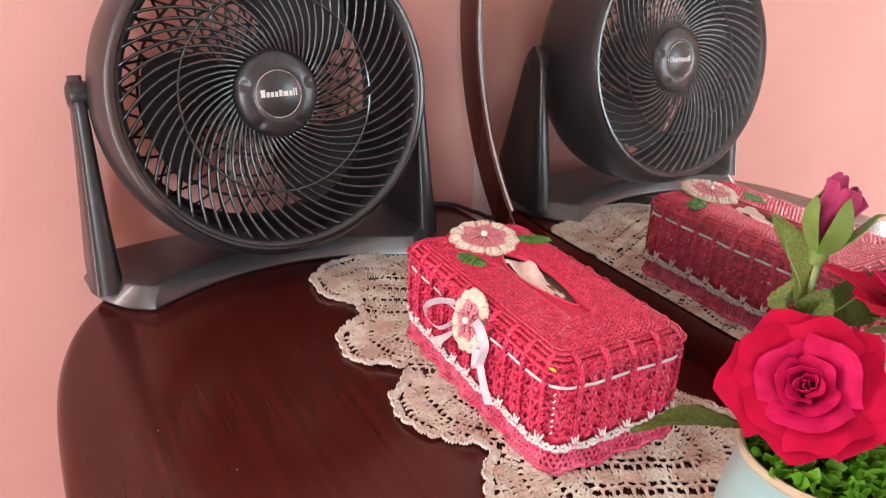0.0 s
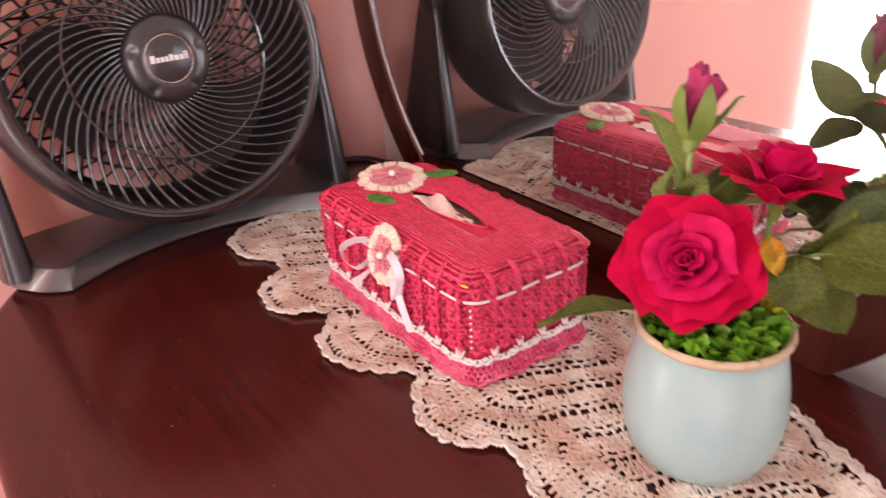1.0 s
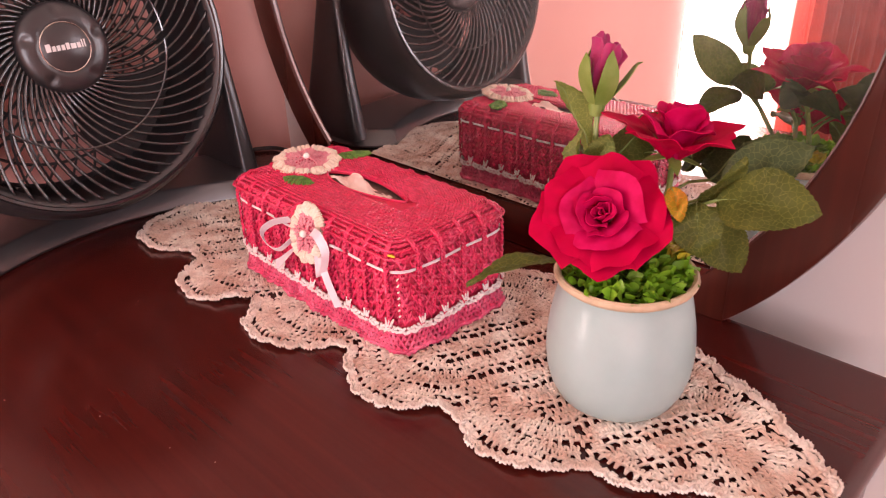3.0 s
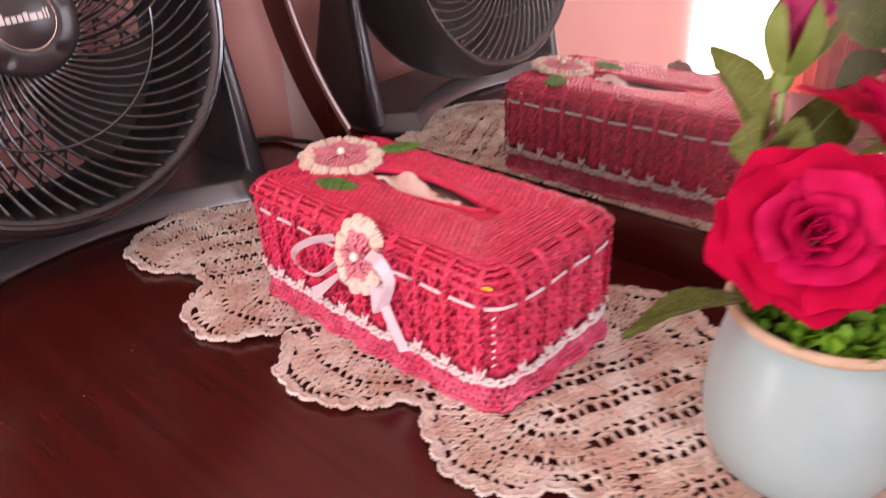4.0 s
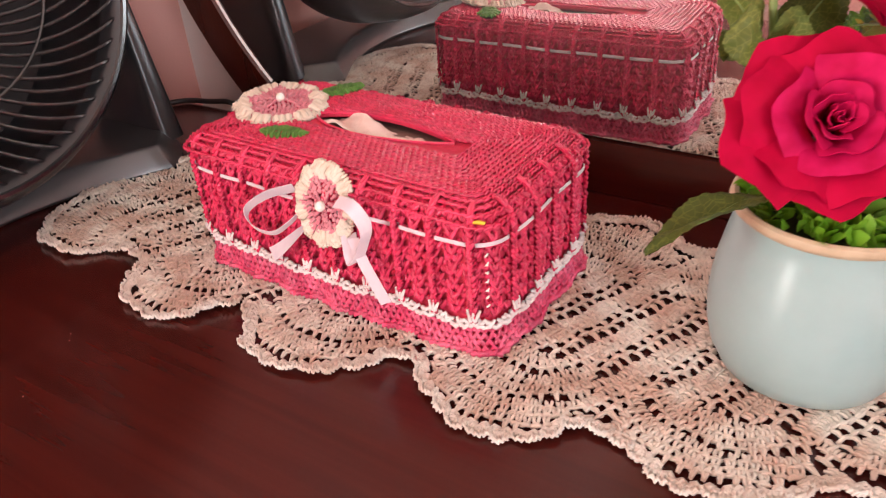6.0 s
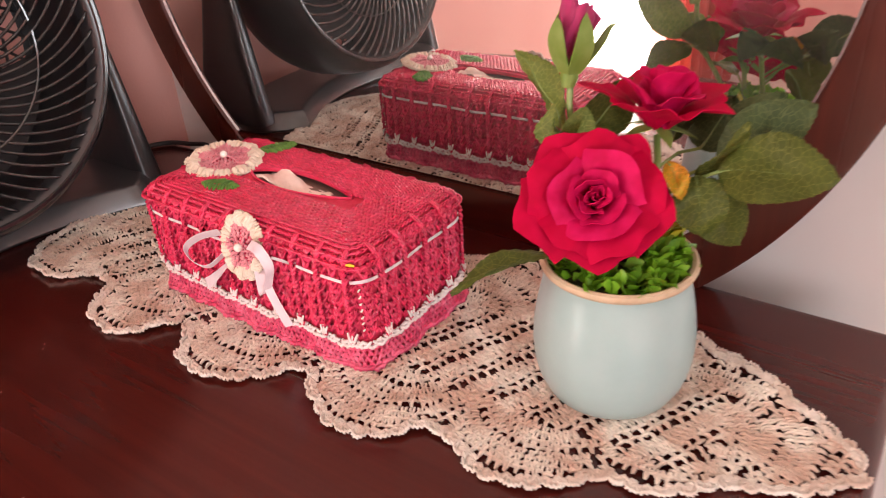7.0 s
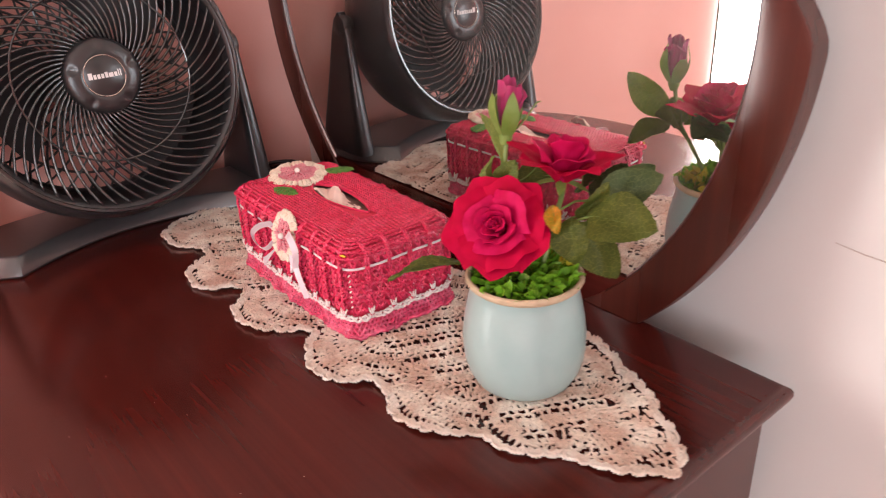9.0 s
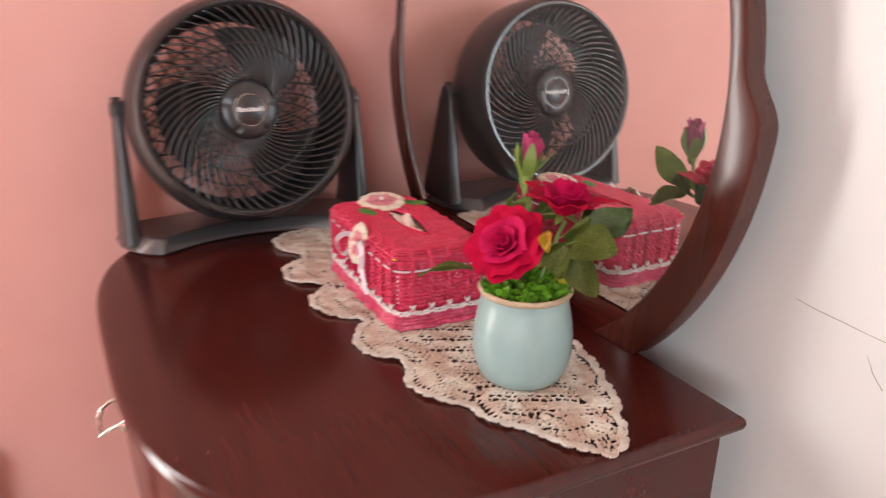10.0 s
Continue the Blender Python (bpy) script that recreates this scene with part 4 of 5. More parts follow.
def bow(name, pts, half, across):
    bm = bmesh.new()
    fine, dirs = [], []
    for i in range(len(pts) - 1):
        p0, p1, p2, p3 = (Vector(pts[min(max(i + d, 0), len(pts) - 1)]) for d in (-1, 0, 1, 2))
        for k in range(8):
            u = k / 8
            fine.append(0.5 * (2 * p1 + (p2 - p0) * u + (2 * p0 - 5 * p1 + 4 * p2 - p3) * u * u + (3 * p1 - p0 - 3 * p2 + p3) * u ** 3))
    fine.append(Vector(pts[-1]))
    n = len(fine)
    for i in range(n):
        dirs.append(Vector(across[0]).lerp(Vector(across[1]), i / (n - 1)))
    strip(bm, fine, dirs, half)
    part(name, bm, SATIN, box, "white satin bow ribbon")


fx = fs.x
bow("ribbon_loop", [(fx - 0.020, FY - 0.004, 0.088), (fx - 0.040, FY - 0.010, 0.081), (fx - 0.060, FY - 0.012, 0.066), (fx - 0.061, FY - 0.009, 0.052), (fx - 0.045, FY - 0.007, 0.050), (fx - 0.028, FY - 0.005, 0.062), (fx - 0.012, FY - 0.002, 0.078)],
    0.0046, ((0.2, -0.5, 0.85), (0.5, -0.6, 0.6)))
bow("ribbon_tail", [(fx - 0.008, FY - 0.002, 0.070), (fx - 0.020, FY - 0.006, 0.058), (fx - 0.036, FY - 0.009, 0.043), (fx - 0.046, FY - 0.010, 0.035)], 0.0052, ((0.7, -0.5, 0.5), (0.7, -0.3, -0.6)))
bow("ribbon_loop", [(fx + 0.016, FY - 0.006, 0.088), (fx + 0.033, FY - 0.012, 0.092), (fx + 0.042, FY - 0.012, 0.080), (fx + 0.035, FY - 0.010, 0.063), (fx + 0.027, FY - 0.009, 0.050), (fx + 0.022, FY - 0.006, 0.053), (fx + 0.020, FY - 0.004, 0.066)],
    0.0050, ((0.55, 0.25, 0.8), (0.8, 0.5, 0.2)))
bow("ribbon_tail", [(fx + 0.026, FY - 0.007, 0.066), (fx + 0.034, FY - 0.009, 0.052), (fx + 0.041, FY - 0.009, 0.039), (fx + 0.047, FY - 0.008, 0.026)], 0.0036, ((0.85, 0.45, 0.2), (0.8, 0.5, 0.3)))
g = strands(np.array([[[BL / 2 - 0.0095, -BW / 2 + 0.0005, 0.0925], [BL / 2 - 0.006, -BW / 2 + 0.0006, 0.0935], [BL / 2 - 0.003, -BW / 2 + 0.002, 0.0928]]]), 0.0014)
yarn("yellow_knot", [g], YELLOWYARN, box, "small yellow thread knot at the corner")
# seam stitches down the near corner
corner_s = np.array([(BL - 0.036) / 2 + math.pi * 0.009 / 2])
seam = [side_paths(corner_s, np.full(1, z), 0.0016, -0.0008, 0.0008, np.full(1, 0.0024)) for z in np.arange(0.036, 0.074, 0.0058)]
yarn("seam_stitches", [strands(p, 0.00085) for p in seam], WHITEYARN, box, "small pale seam stitches down the corner")
# crumpled tissue showing in the slot
bm = bmesh.new()
rows = []
for i in range(25):
    row = []
    for j in range(9):
        u, v = i / 24, j / 8
        x = -0.048 + 0.078 * u
        y = (v - 0.5) * 0.025 * (1 - 0.35 * u)
        z = 0.0905 + 0.0105 * math.exp(-((u - 0.25) / 0.34) ** 2) * (0.6 + 0.4 * math.sin(9 * u + 5 * v)) + 0.003 * noise.noise((u * 9, v * 5, 2.0))
        row.append((x, y, z))
    rows.append(row)
loft(bm, rows, closed=False)
tissue = part("tissue", bm, PAPER)
tissue.matrix_world = box.matrix_world @ pose(SLOT_X, SLOT_Y, 0)
tagged(tissue, "crumpled pale tissue sheet in the slot of the box", "tissue")


# ---- flower pot ----
GLAZE = material("pale blue-grey glaze", (0.295, 0.430, 0.415), 0.32, second=(0.33, 0.465, 0.45), scale=30, bump=0.05, bump_scale=350, coat=0.15)
RIMCLAY = material("bare clay rim", (0.46, 0.345, 0.22), 0.6, second=(0.54, 0.42, 0.28), scale=120, bump=0.1)
SOIL = material("dark foam", (0.04, 0.045, 0.02), 0.9, second=(0.07, 0.07, 0.03), scale=90, bump=0.4)
PX, PY = 0.1560, -0.1525
pot = thing("flower_pot", "small pale blue-grey ceramic pot with a clay rim and artificial roses", "flower pot", pose(PX, PY, 0.003))
bm = bmesh.new()
lathe(bm, [(0.0005, 0.0), (0.0350, 0.0), (0.0402, 0.0014), (0.0450, 0.0055), (0.0502, 0.016), (0.0532, 0.028), (0.0544, 0.040), (0.0541, 0.052), (0.0525, 0.066), (0.0498, 0.080),
           (0.0476, 0.090), (0.0470, 0.095), (0.0476, 0.0995)], 72)
bmesh.ops.recalc_face_normals(bm, faces=bm.faces)
part("pot_body", bm, GLAZE, pot)
bm = bmesh.new()
lathe(bm, [(0.0476, 0.0993), (0.0498, 0.1012), (0.0509, 0.1035), (0.0504, 0.1058), (0.0486, 0.1068), (0.0463, 0.1058), (0.0449, 0.102), (0.0439, 0.094), (0.0439, 0.088)], 72)
part("rim", bm, RIMCLAY, pot, "unglazed tan clay rim")
bm = bmesh.new()
lathe(bm, [(0.0005, 0.094), (0.0278, 0.0935), (0.0444, 0.090)], 40)
part("foam", bm, SOIL, pot)

# ---- artificial roses in the pot ----
PETAL = material("crimson velvet petal", (0.43, 0.0005, 0.030), 0.7, second=(0.56, 0.0018, 0.050), scale=60, detail=3, spread=(0.3, 0.7), bump=0.15, bump_scale=1400, spec=0.12)
PETAL_IN = material("magenta velvet petal", (0.52, 0.0030, 0.066), 0.65, second=(0.66, 0.010, 0.115), scale=80, detail=3, spread=(0.3, 0.7), bump=0.15, bump_scale=1400, spec=0.15)
PETAL_BUD = material("plum bud petal", (0.34, 0.008, 0.085), 0.6, second=(0.46, 0.02, 0.13), scale=90, bump=0.15, bump_scale=1400, sheen=0.3)
STEM = material("green plastic stem", (0.12, 0.20, 0.045), 0.45, second=(0.19, 0.26, 0.06), scale=60)
SEPAL = material("light green sepal", (0.19, 0.30, 0.05), 0.5, second=(0.26, 0.36, 0.09), scale=90, bump=0.1)
MOSS = material("bright plastic greenery", (0.10, 0.27, 0.012), 0.42, second=(0.20, 0.42, 0.03), scale=55, spread=(0.3, 0.7), island=0.35)
MOSS_Y = material("yellow plastic greenery", (0.50, 0.38, 0.02), 0.45, second=(0.42, 0.42, 0.04), scale=80, island=0.2)


def let_light_through(m, share):
    """Thin fabric passes some light to its far side."""
    nt = m.node_tree
    b = nt.nodes["Principled BSDF"]
    tr = nt.nodes.new("ShaderNodeBsdfTranslucent")
    mix = nt.nodes.new("ShaderNodeMixShader")
    mix.inputs[0].default_value = share
    nt.links.new(b.inputs["Base Color"].links[0].from_socket, tr.inputs["Color"])
    nt.links.new(b.outputs[0], mix.inputs[1]), nt.links.new(tr.outputs[0], mix.inputs[2])
    nt.links.new(mix.outputs[0], nt.nodes["Material Output"].inputs["Surface"])


def leaf_material(name, base, light):
    """Fabric leaf: paler veins follow the blade's own coordinates."""
    m = material(name, base, 0.5, second=light, scale=45, detail=4, spread=(0.35, 0.75), bump=0.12, bump_scale=900, spec=0.25)
    nt = m.node_tree
    b = nt.nodes["Principled BSDF"]
    vor = nt.nodes.new("ShaderNodeTexVoronoi")
    vor.feature = "DISTANCE_TO_EDGE"
    vor.inputs["Scale"].default_value = 260
    nt.links.new(nt.nodes["Texture Coordinate"].outputs["Object"], vor.inputs["Vector"])
    mr = nt.nodes.new("ShaderNodeMapRange")
    mr.inputs["From Max"].default_value, mr.inputs["To Min"].default_value, mr.inputs["To Max"].default_value = 0.07, 0.55, 0.0
    nt.links.new(vor.outputs["Distance"], mr.inputs["Value"])
    mix = nt.nodes.new("ShaderNodeMix")
    mix.data_type = "RGBA"
    old = b.inputs["Base Color"].links[0].from_socket
    nt.links.new(mr.outputs[0], mix.inputs["Factor"])
    nt.links.new(old, mix.inputs["A"])
    mix.inputs["B"].default_value = (light[0] * 1.9, light[1] * 1.7, light[2] * 1.6, 1)
    nt.links.new(mix.outputs["Result"], b.inputs["Base Color"])
    return m


LEAF = leaf_material("dark green fabric leaf", (0.086, 0.112, 0.020), (0.140, 0.170, 0.036))
LEAF_PALE = leaf_material("pale green fabric leaf", (0.165, 0.235, 0.05), (0.24, 0.30, 0.085))
LEAF_TURNED = leaf_material("yellowing fabric leaf", (0.40, 0.26, 0.02), (0.48, 0.16, 0.02))
LEAF_BLUE = leaf_material("blue-green fabric leaf", (0.062, 0.095, 0.034), (0.095, 0.132, 0.05))
for m_, share in ((LEAF, 0.5), (LEAF_PALE, 0.45), (LEAF_BLUE, 0.45), (LEAF_TURNED, 0.3), (CURTAIN, 0.22), (PETAL, 0.26), (PETAL_IN, 0.3), (PETAL_BUD, 0.25), (SEPAL, 0.3), (MOSS, 0.25)):
    let_light_through(m_, share)


def sheet(name, rows, mat, parent, thick=0.0005, label=""):
    """A thin curved blade with two faces and a closed rim, from a grid of points."""
    nu, nv = len(rows), len(rows[0])
    P = [[Vector(p) for p in r] for r in rows]
    N = [[None] * nv for _ in range(nu)]
    for i in range(nu):
        for j in range(nv):
            du = P[min(i + 1, nu - 1)][j] - P[max(i - 1, 0)][j]
            dv = P[i][min(j + 1, nv - 1)] - P[i][max(j - 1, 0)]
            n = du.cross(dv)
            N[i][j] = n.normalized() * thick / 2 if n.length > 1e-12 else Vector((0, 0, thick / 2))
    bm = bmesh.new()
    top = [[bm.verts.new(P[i][j] + N[i][j]) for j in range(nv)] for i in range(nu)]
    bot = [[bm.verts.new(P[i][j] - N[i][j]) for j in range(nv)] for i in range(nu)]
    for i in range(nu - 1):
        for j in range(nv - 1):
            bm.faces.new((top[i][j], top[i + 1][j], top[i + 1][j + 1], top[i][j + 1]))
            bm.faces.new((bot[i][j], bot[i][j + 1], bot[i + 1][j + 1], bot[i + 1][j]))
    rim = [(i, 0) for i in range(nu)] + [(nu - 1, j) for j in range(1, nv)] + [(i, nv - 1) for i in range(nu - 2, -1, -1)] + [(0, j) for j in range(nv - 2, 0, -1)]
    for (a, b), (c, d) in zip(rim, rim[1:] + rim[:1]):
        bm.faces.new((top[a][b], bot[a][b], bot[c][d], top[c][d]))
    return part(name, bm, mat, parent, label)


def petal_rows(a0, spread, r0, r1, h, lean, curl, tip, seed, nu=15, nv=13):
    """Rows of a petal that wraps round the z axis at a0; lean opens it, curl rolls the lip back, tip pulls its middle to a point."""
    rows = []
    for i in range(nu):
        u = i / (nu - 1) * 2 - 1
        row = []
        for j in range(nv):
            v = j / (nv - 1)
            full = (0.30 + 0.70 * math.sin(min(1.0, v * 1.15) * math.pi / 2)) * (1 - 0.22 * max(0, v - 0.75) / 0.25 * abs(u) ** 2)
            a = a0 + u * spread * full
            r = r0 + (r1 - r0) * v ** 1.25 + lean * v * v
            z = h * (v - 0.16 * v * u * u)
            lip = max(0.0, v - 0.62) / 0.38
            r += curl * lip ** 2 * (0.55 + 0.45 * abs(u))
            z -= curl * 0.85 * lip ** 2.4 * (0.35 + 0.65 * abs(u) ** 1.5)
            r += tip * lip ** 2 * max(0.0, 1 - abs(u) * 2.2)
            w = noise.noise((u * 1.7 + seed, v * 2.1, seed * 3.3))
            r += 0.0040 * w * v
            z += 0.0036 * noise.noise((u * 2.3, v * 2.7 + seed, 7.7)) * v
            row.append((r * math.cos(a), r * math.sin(a), z))
        rows.append(row)
    return rows


def aim(point, axis, spin=0.0):
    q = Vector(axis).to_track_quat("Z", "Y").to_matrix().to_4x4()
    return Matrix.Translation(point) @ q @ Matrix.Rotation(radians(spin), 4, "Z")


def rose(point, axis, size, spin, layers, label):
    """A rose from rings of petals; point is the heart. Each ring: count, turn, spread, foot, lip radius, height, lean, curl, tip, inner colour."""
    r = new("rose")
    r.parent = pot
    ax = Vector(axis).normalized()
    r.matrix_local = pot.matrix_world.inverted() @ aim(Vector(point) - ax * 0.034 * size, axis, spin) @ Matrix.Scale(size, 4)
    r["label"] = label
    for q, (count, turn, spread, foot, lip, high, lean, curl, tip, inner) in enumerate(layers):
        for k in range(count):
            a = 2 * math.pi * k / count + turn
            rows = petal_rows(a, spread, foot, lip * (1 + 0.09 * ((k * 7 + q * 2) % 3 - 1)), high * (1 - 0.07 * ((k + q) % 2)), lean, curl, tip, k * 1.7 + q * 9.3)
            sheet("petal", rows, PETAL_IN if inner else PETAL, r, 0.0006)
    for k in range(5):
        a = k * 1.257
        rows = []
        for i in range(5):
            w = (i / 4 * 2 - 1) * 0.0045
            rows.append([((0.004 + 0.022 * v) * math.cos(a) - w * math.sin(math.pi * min(1, 0.25 + v * 0.75)) * math.sin(a),
                          (0.004 + 0.022 * v) * math.sin(a) + w * math.sin(math.pi * min(1, 0.25 + v * 0.75)) * math.cos(a), 0.001 - 0.006 * v * v) for v in [j / 7 for j in range(8)]])
        sheet("sepal", rows, SEPAL, r, 0.0005)
    return r


HEART = [(2, 0.8, 1.9, 0.0006, 0.0018, 0.0330, 0, 0.0004, 0, True), (3, 0.2, 1.6, 0.0016, 0.0052, 0.0338, 0, 0.0012, 0, True),
         (3, 1.3, 1.45, 0.003, 0.0098, 0.0346, 0, 0.0020, 0, True), (3, 0.5, 1.35, 0.004, 0.0152, 0.0352, 0.0005, 0.0034, 0.0010, True)]
rose((0.152, -0.186, 0.166), (0.28, -0.74, 0.60), 0.90, 40, HEART + [
    (3, 0.2, 1.22, 0.006, 0.0225, 0.0345, 0.0010, 0.0085, 0.0040, True), (5, 0.9, 0.84, 0.007, 0.0285, 0.0290, 0.0040, 0.0115, 0.0060, False),
    (5, 0.35, 0.86, 0.008, 0.0340, 0.0200, 0.0070, 0.0075, 0.0095, False)], "open crimson fabric rose with a magenta heart")
rose((0.164, -0.112, 0.217), (0.06, 0.10, 1.0), 0.98, 16, [(n, t, w, f, l * 1.0, h * 1.12, e, c * 0.6, p, True) for n, t, w, f, l, h, e, c, p, _ in HEART] + [
    (3, 0.9, 1.15, 0.007, 0.0200, 0.0310, 0.0005, 0.0050, 0.0040, True), (5, 0.62, 0.72, 0.007, 0.0290, 0.0240, 0.0080, 0.0010, 0.0150, False)],
     "crimson fabric rose turned upwards with pointed outer petals")

# closed bud
bud = new("rose_bud")
bud.parent = pot
bud.matrix_local = pot.matrix_world.inverted() @ aim((0.104, -0.123, 0.214), (0.05, 0.10, 1.0), 0) @ Matrix.Scale(1.16, 4)
bud["label"] = "closed plum rose bud with green sepals"
for k in range(4):
    rows = petal_rows(k * 1.6, 1.1, 0.0035, 0.0075 + 0.0006 * k, 0.042 - 0.0015 * k, -0.0010, 0.0012, 0.0006, k + 31.0)
    rows = [[(x * (1 + 0.75 * math.sin(math.pi * min(1, z / 0.036)) * 0.55), y * (1 + 0.75 * math.sin(math.pi * min(1, z / 0.036)) * 0.55), z) for x, y, z in r] for r in rows]
    sheet("petal", rows, PETAL_BUD, bud, 0.0006)
for k in range(5):
    a = k * 1.257 + 0.5
    out = (0.0, 0.006, 0.001, 0.014, 0.002)[k]
    rows = []
    for i in range(7):
        u = i / 6 * 2 - 1
        row = []
        for j in range(12):
            v = j / 11
            w = u * 0.0062 * math.sin(math.pi * min(1, 0.18 + v * 0.82)) ** 0.8
            rr = 0.0045 + 0.0072 * math.sin(min(1, v * 1.15) * 2.45) + out * v * v
            zz = 0.034 * v - out * 0.5 * v ** 4
            row.append((rr * math.cos(a) - w * math.sin(a), rr * math.sin(a) + w * math.cos(a), zz))
        rows.append(row)
    sheet("sepal", rows, SEPAL, bud, 0.0006)
bm = bmesh.new()
lathe(bm, [(0.0005, -0.009), (0.0035, -0.008), (0.0052, -0.003), (0.0048, 0.002), (0.0005, 0.003)], 16)
part("calyx", bm, SEPAL, bud)


def leaf(base, tip, facing, width, mat, droop=0.004, label=""):
    """A serrated rose leaf from base to tip; facing is the way its upper side looks."""
    base, tip = Vector(base), Vector(tip)
    x = tip - base
    length = x.length
    x.normalize()
    y = Vector(facing).cross(x).normalized()
    z = x.cross(y)
    nv, nu = 41, 9
    rows = []
    for i in range(nu):
        u = i / (nu - 1) * 2 - 1
        row = []
        for j in range(nv):
            v = j / (nv - 1)
            w = width * 0.5 * (math.sin(math.pi * v ** 0.82) ** 0.72 if 0 < v < 1 else 0.02)
            tooth = (0.0011 * ((v * 20) % 1.0) if abs(u) > 0.95 and 0.06 < v < 0.97 else 0.0)
            vein = 0.0005 * math.sin(v * 52 - abs(u) * 7) * abs(u)
            p = base + x * (length * v + (tooth * 1.2 if abs(u) > 0.95 else 0)) + y * (u * (w + tooth)) + z * (0.0045 * abs(u) * (w / width * 2) - droop * 4 * (v - 0.5) ** 2 + droop + vein
                                                                                                             + 0.0016 * math.sin(v * 9 + u * 3))
            row.append(p)
        rows.append(row)
    inv_pot = pot.matrix_world.inverted()
    l = sheet("leaf", [[inv_pot @ p for p in r] for r in rows], mat, pot, 0.00055, label)
    bm = bmesh.new()
    pts = [inv_pot @ (base + x * length * v + z * (-droop * 4 * (v - 0.5) ** 2 + droop + 0.0016 * math.sin(v * 9) - 0.0003)) for v in [k / 10 for k in range(10)]]
    tube(bm, pts, [0.0009 - 0.00006 * k for k in range(10)], 6)
    part("midrib", bm, STEM, l)
    return l


CAMW = (0.25, -0.55, 0.65)
leaf((0.207, -0.135, 0.171), (0.270, -0.134, 0.179), CAMW, 0.044, LEAF)
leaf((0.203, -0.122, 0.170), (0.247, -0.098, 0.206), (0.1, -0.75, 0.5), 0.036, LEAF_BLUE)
leaf((0.192, -0.128, 0.163), (0.218, -0.126, 0.200), (0.75, -0.5, 0.1), 0.020, LEAF)
leaf((0.196, -0.140, 0.168), (0.206, -0.146, 0.133), (0.2, -0.8, 0.4), 0.032, LEAF)
leaf((0.188, -0.122, 0.156), (0.220, -0.109, 0.112), (0.2, -0.75, 0.5), 0.034, LEAF)
leaf((0.131, -0.195, 0.124), (0.090, -0.248, 0.112), (-0.3, -0.2, 0.95), 0.019, LEAF, 0.005)
leaf((0.108, -0.142, 0.166), (0.097, -0.131, 0.194), (-0.5, -0.8, 0.1), 0.024, LEAF_PALE)
leaf((0.112, -0.138, 0.166), (0.118, -0.126, 0.194), (0.5, -0.8, 0.2), 0.022, LEAF_PALE)
leaf((0.100, -0.124, 0.176), (0.056, -0.108, 0.219), (0.42, 0.86, 0.12), 0.032, LEAF_PALE)
leaf((0.104, -0.122, 0.168), (0.078, -0.086, 0.150), (0.1, 0.5, 0.85), 0.030, LEAF)
leaf((0.112, -0.116, 0.170), (0.132, -0.086, 0.203), (0.1, 0.9, -0.2), 0.032, LEAF)
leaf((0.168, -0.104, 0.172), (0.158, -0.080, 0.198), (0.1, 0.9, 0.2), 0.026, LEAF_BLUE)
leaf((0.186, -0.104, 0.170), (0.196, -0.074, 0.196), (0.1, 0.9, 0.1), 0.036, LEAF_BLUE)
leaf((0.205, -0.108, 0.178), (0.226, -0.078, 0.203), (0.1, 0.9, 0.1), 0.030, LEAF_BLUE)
leaf((0.180, -0.146, 0.176), (0.193, -0.154, 0.158), (0.4, -0.7, 0.5), 0.013, LEAF_TURNED, label="small leaf turned yellow and orange")


def stem(points, r):
    inv_pot = pot.matrix_world.inverted()
    bm = bmesh.new()
    tube(bm, [inv_pot @ Vector(p) for p in points], r, 8)
    part("stem", bm, STEM, pot)


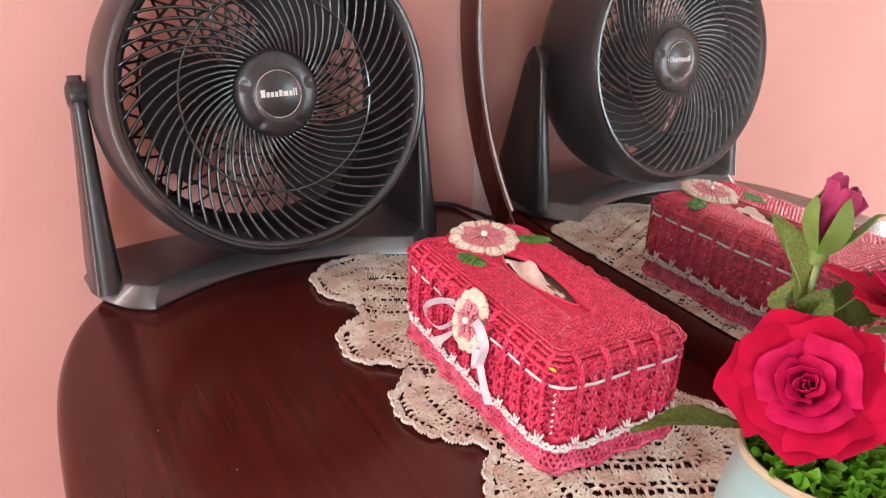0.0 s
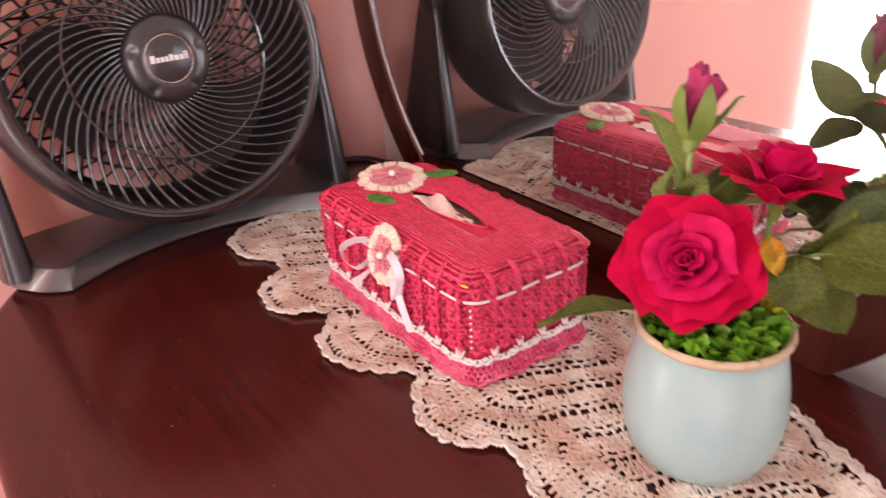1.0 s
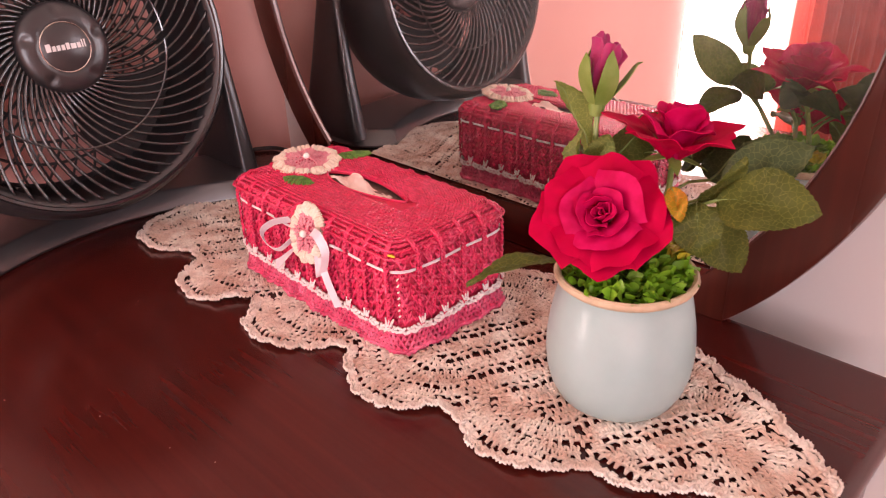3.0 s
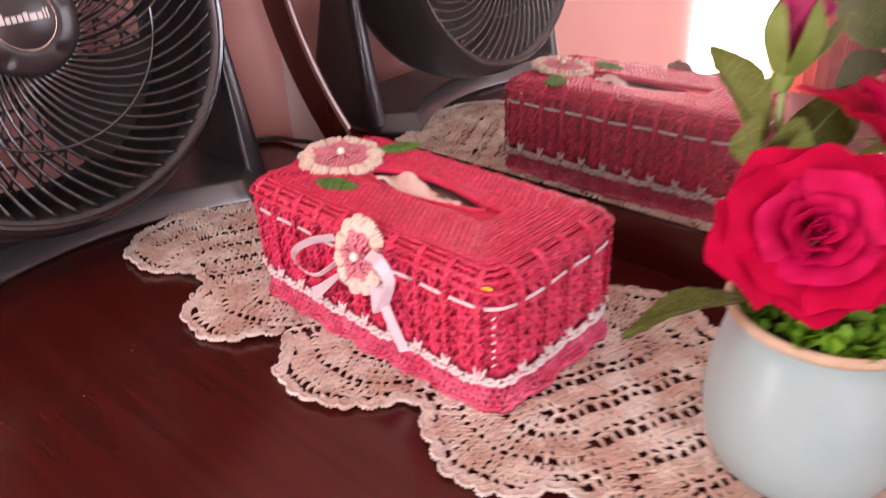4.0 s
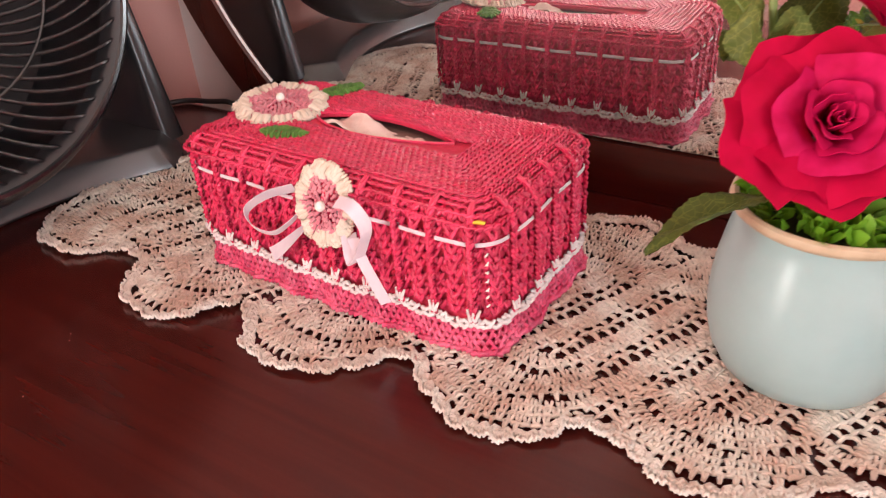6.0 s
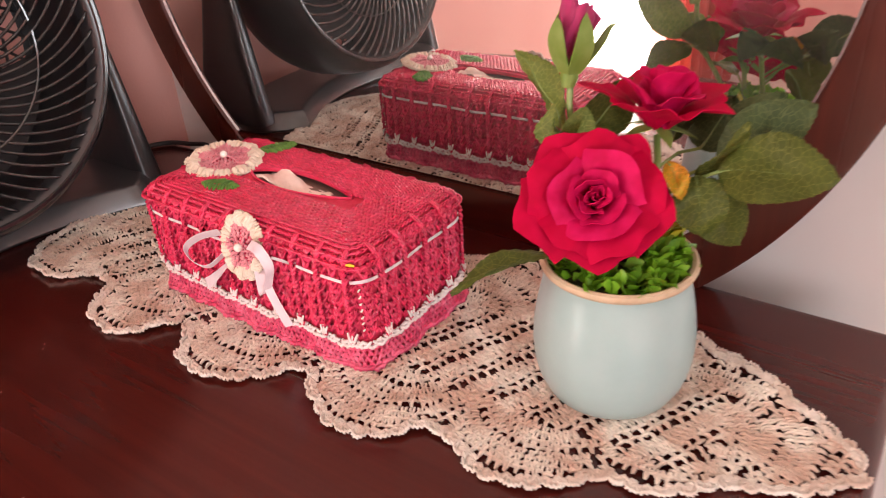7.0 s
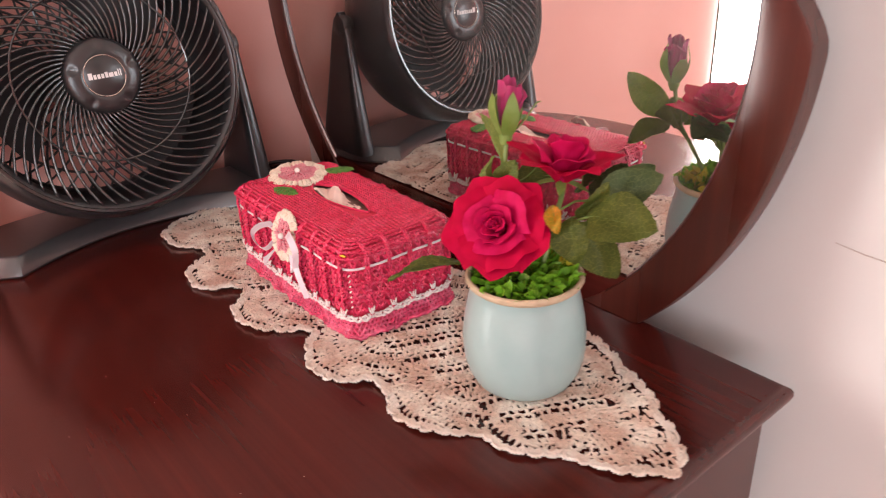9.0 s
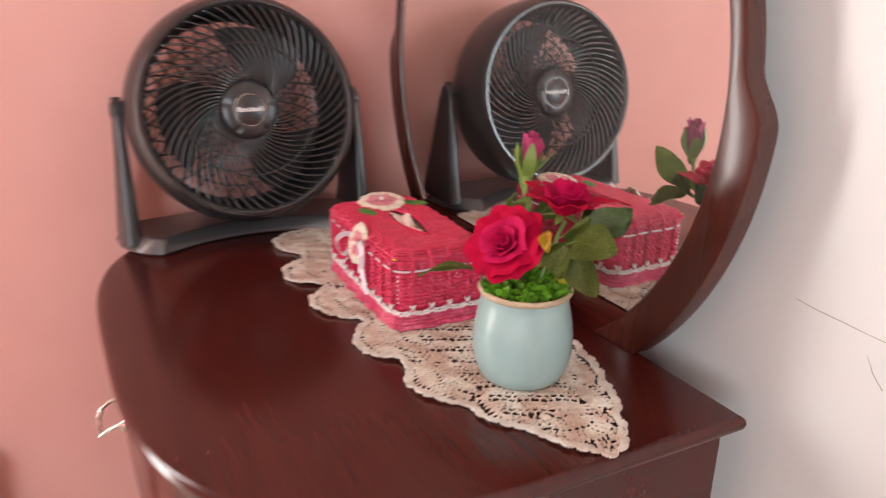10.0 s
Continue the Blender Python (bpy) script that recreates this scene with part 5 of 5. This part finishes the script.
stem([(0.155, -0.150, 0.09), (0.150, -0.155, 0.115), (0.144, -0.164, 0.138), (0.141, -0.158, 0.149)], 0.0022)
stem([(0.163, -0.148, 0.09), (0.168, -0.138, 0.13), (0.166, -0.122, 0.165), (0.160, -0.110, 0.176)], 0.0022)
stem([(0.150, -0.148, 0.09), (0.132, -0.140, 0.13), (0.112, -0.132, 0.165), (0.106, -0.126, 0.195), (0.105, -0.123, 0.214)], 0.0021)
for a, b in (((0.168, -0.138, 0.14), (0.207, -0.135, 0.171)), ((0.168, -0.136, 0.145), (0.203, -0.122, 0.170)), ((0.168, -0.137, 0.135), (0.190, -0.128, 0.160)),
             ((0.122, -0.136, 0.148), (0.098, -0.117, 0.176)), ((0.120, -0.136, 0.15), (0.104, -0.124, 0.168)), ((0.150, -0.156, 0.112), (0.131, -0.195, 0.124)),
             ((0.166, -0.124, 0.16), (0.186, -0.104, 0.170))):
    mid = [(a[i] + b[i]) / 2 + (0.004 if i == 2 else 0) for i in range(3)]
    stem([a, mid, b], 0.0011)

# small leaved greenery filling the pot
for name, mat, count, seed in (("greenery", MOSS, 620, 3), ("yellow_greenery", MOSS_Y, 60, 4)):
    g = random.Random(seed)
    verts, faces = [], []
    for k in range(count):
        rr = 0.042 * math.sqrt(g.random())
        a = g.uniform(0, 2 * math.pi) if name == "greenery" else g.uniform(0.6, 2.4)
        if name != "greenery":
            rr = 0.028 + 0.013 * g.random()
        c = Vector((rr * math.cos(a), rr * math.sin(a), 0.096 + 0.017 * (1 - (rr / 0.055) ** 2) * g.uniform(0.35, 1.2) + (0.008 if name != "greenery" else 0)))
        d = Vector((math.cos(a) * 0.6 + g.uniform(-0.8, 0.8), math.sin(a) * 0.6 + g.uniform(-0.8, 0.8), g.uniform(0.3, 1.3))).normalized()
        side = d.cross(Vector((g.uniform(-1, 1), g.uniform(-1, 1), g.uniform(-0.3, 1)))).normalized()
        up = side.cross(d)
        ln, wd = g.uniform(0.008, 0.0135), g.uniform(0.0030, 0.0046)
        o = len(verts)
        for v, w in ((0, 0.15), (0.35, 0.9), (0.68, 0.85), (0.9, 0.35)):
            for s_ in (-1, 0, 1):
                verts.append(c + d * ln * v + side * wd * w * s_ + up * (0.0011 * abs(s_) * w - 0.0015 * v * v))
        verts.append(c + d * ln - up * 0.0016)
        for q in range(3):
            for s_ in range(2):
                i0 = o + q * 3 + s_
                faces.append((i0, i0 + 1, i0 + 4, i0 + 3))
        faces += [(o + 9, o + 10, o + 12), (o + 10, o + 11, o + 12)]
    me = bpy.data.meshes.new(name)
    me.from_pydata([tuple(v) for v in verts], [], faces)
    tagged(dress(name, me, mat, pot, "bright green plastic leaves" if name == "greenery" else "yellowish plastic leaves"), kind="stuff")
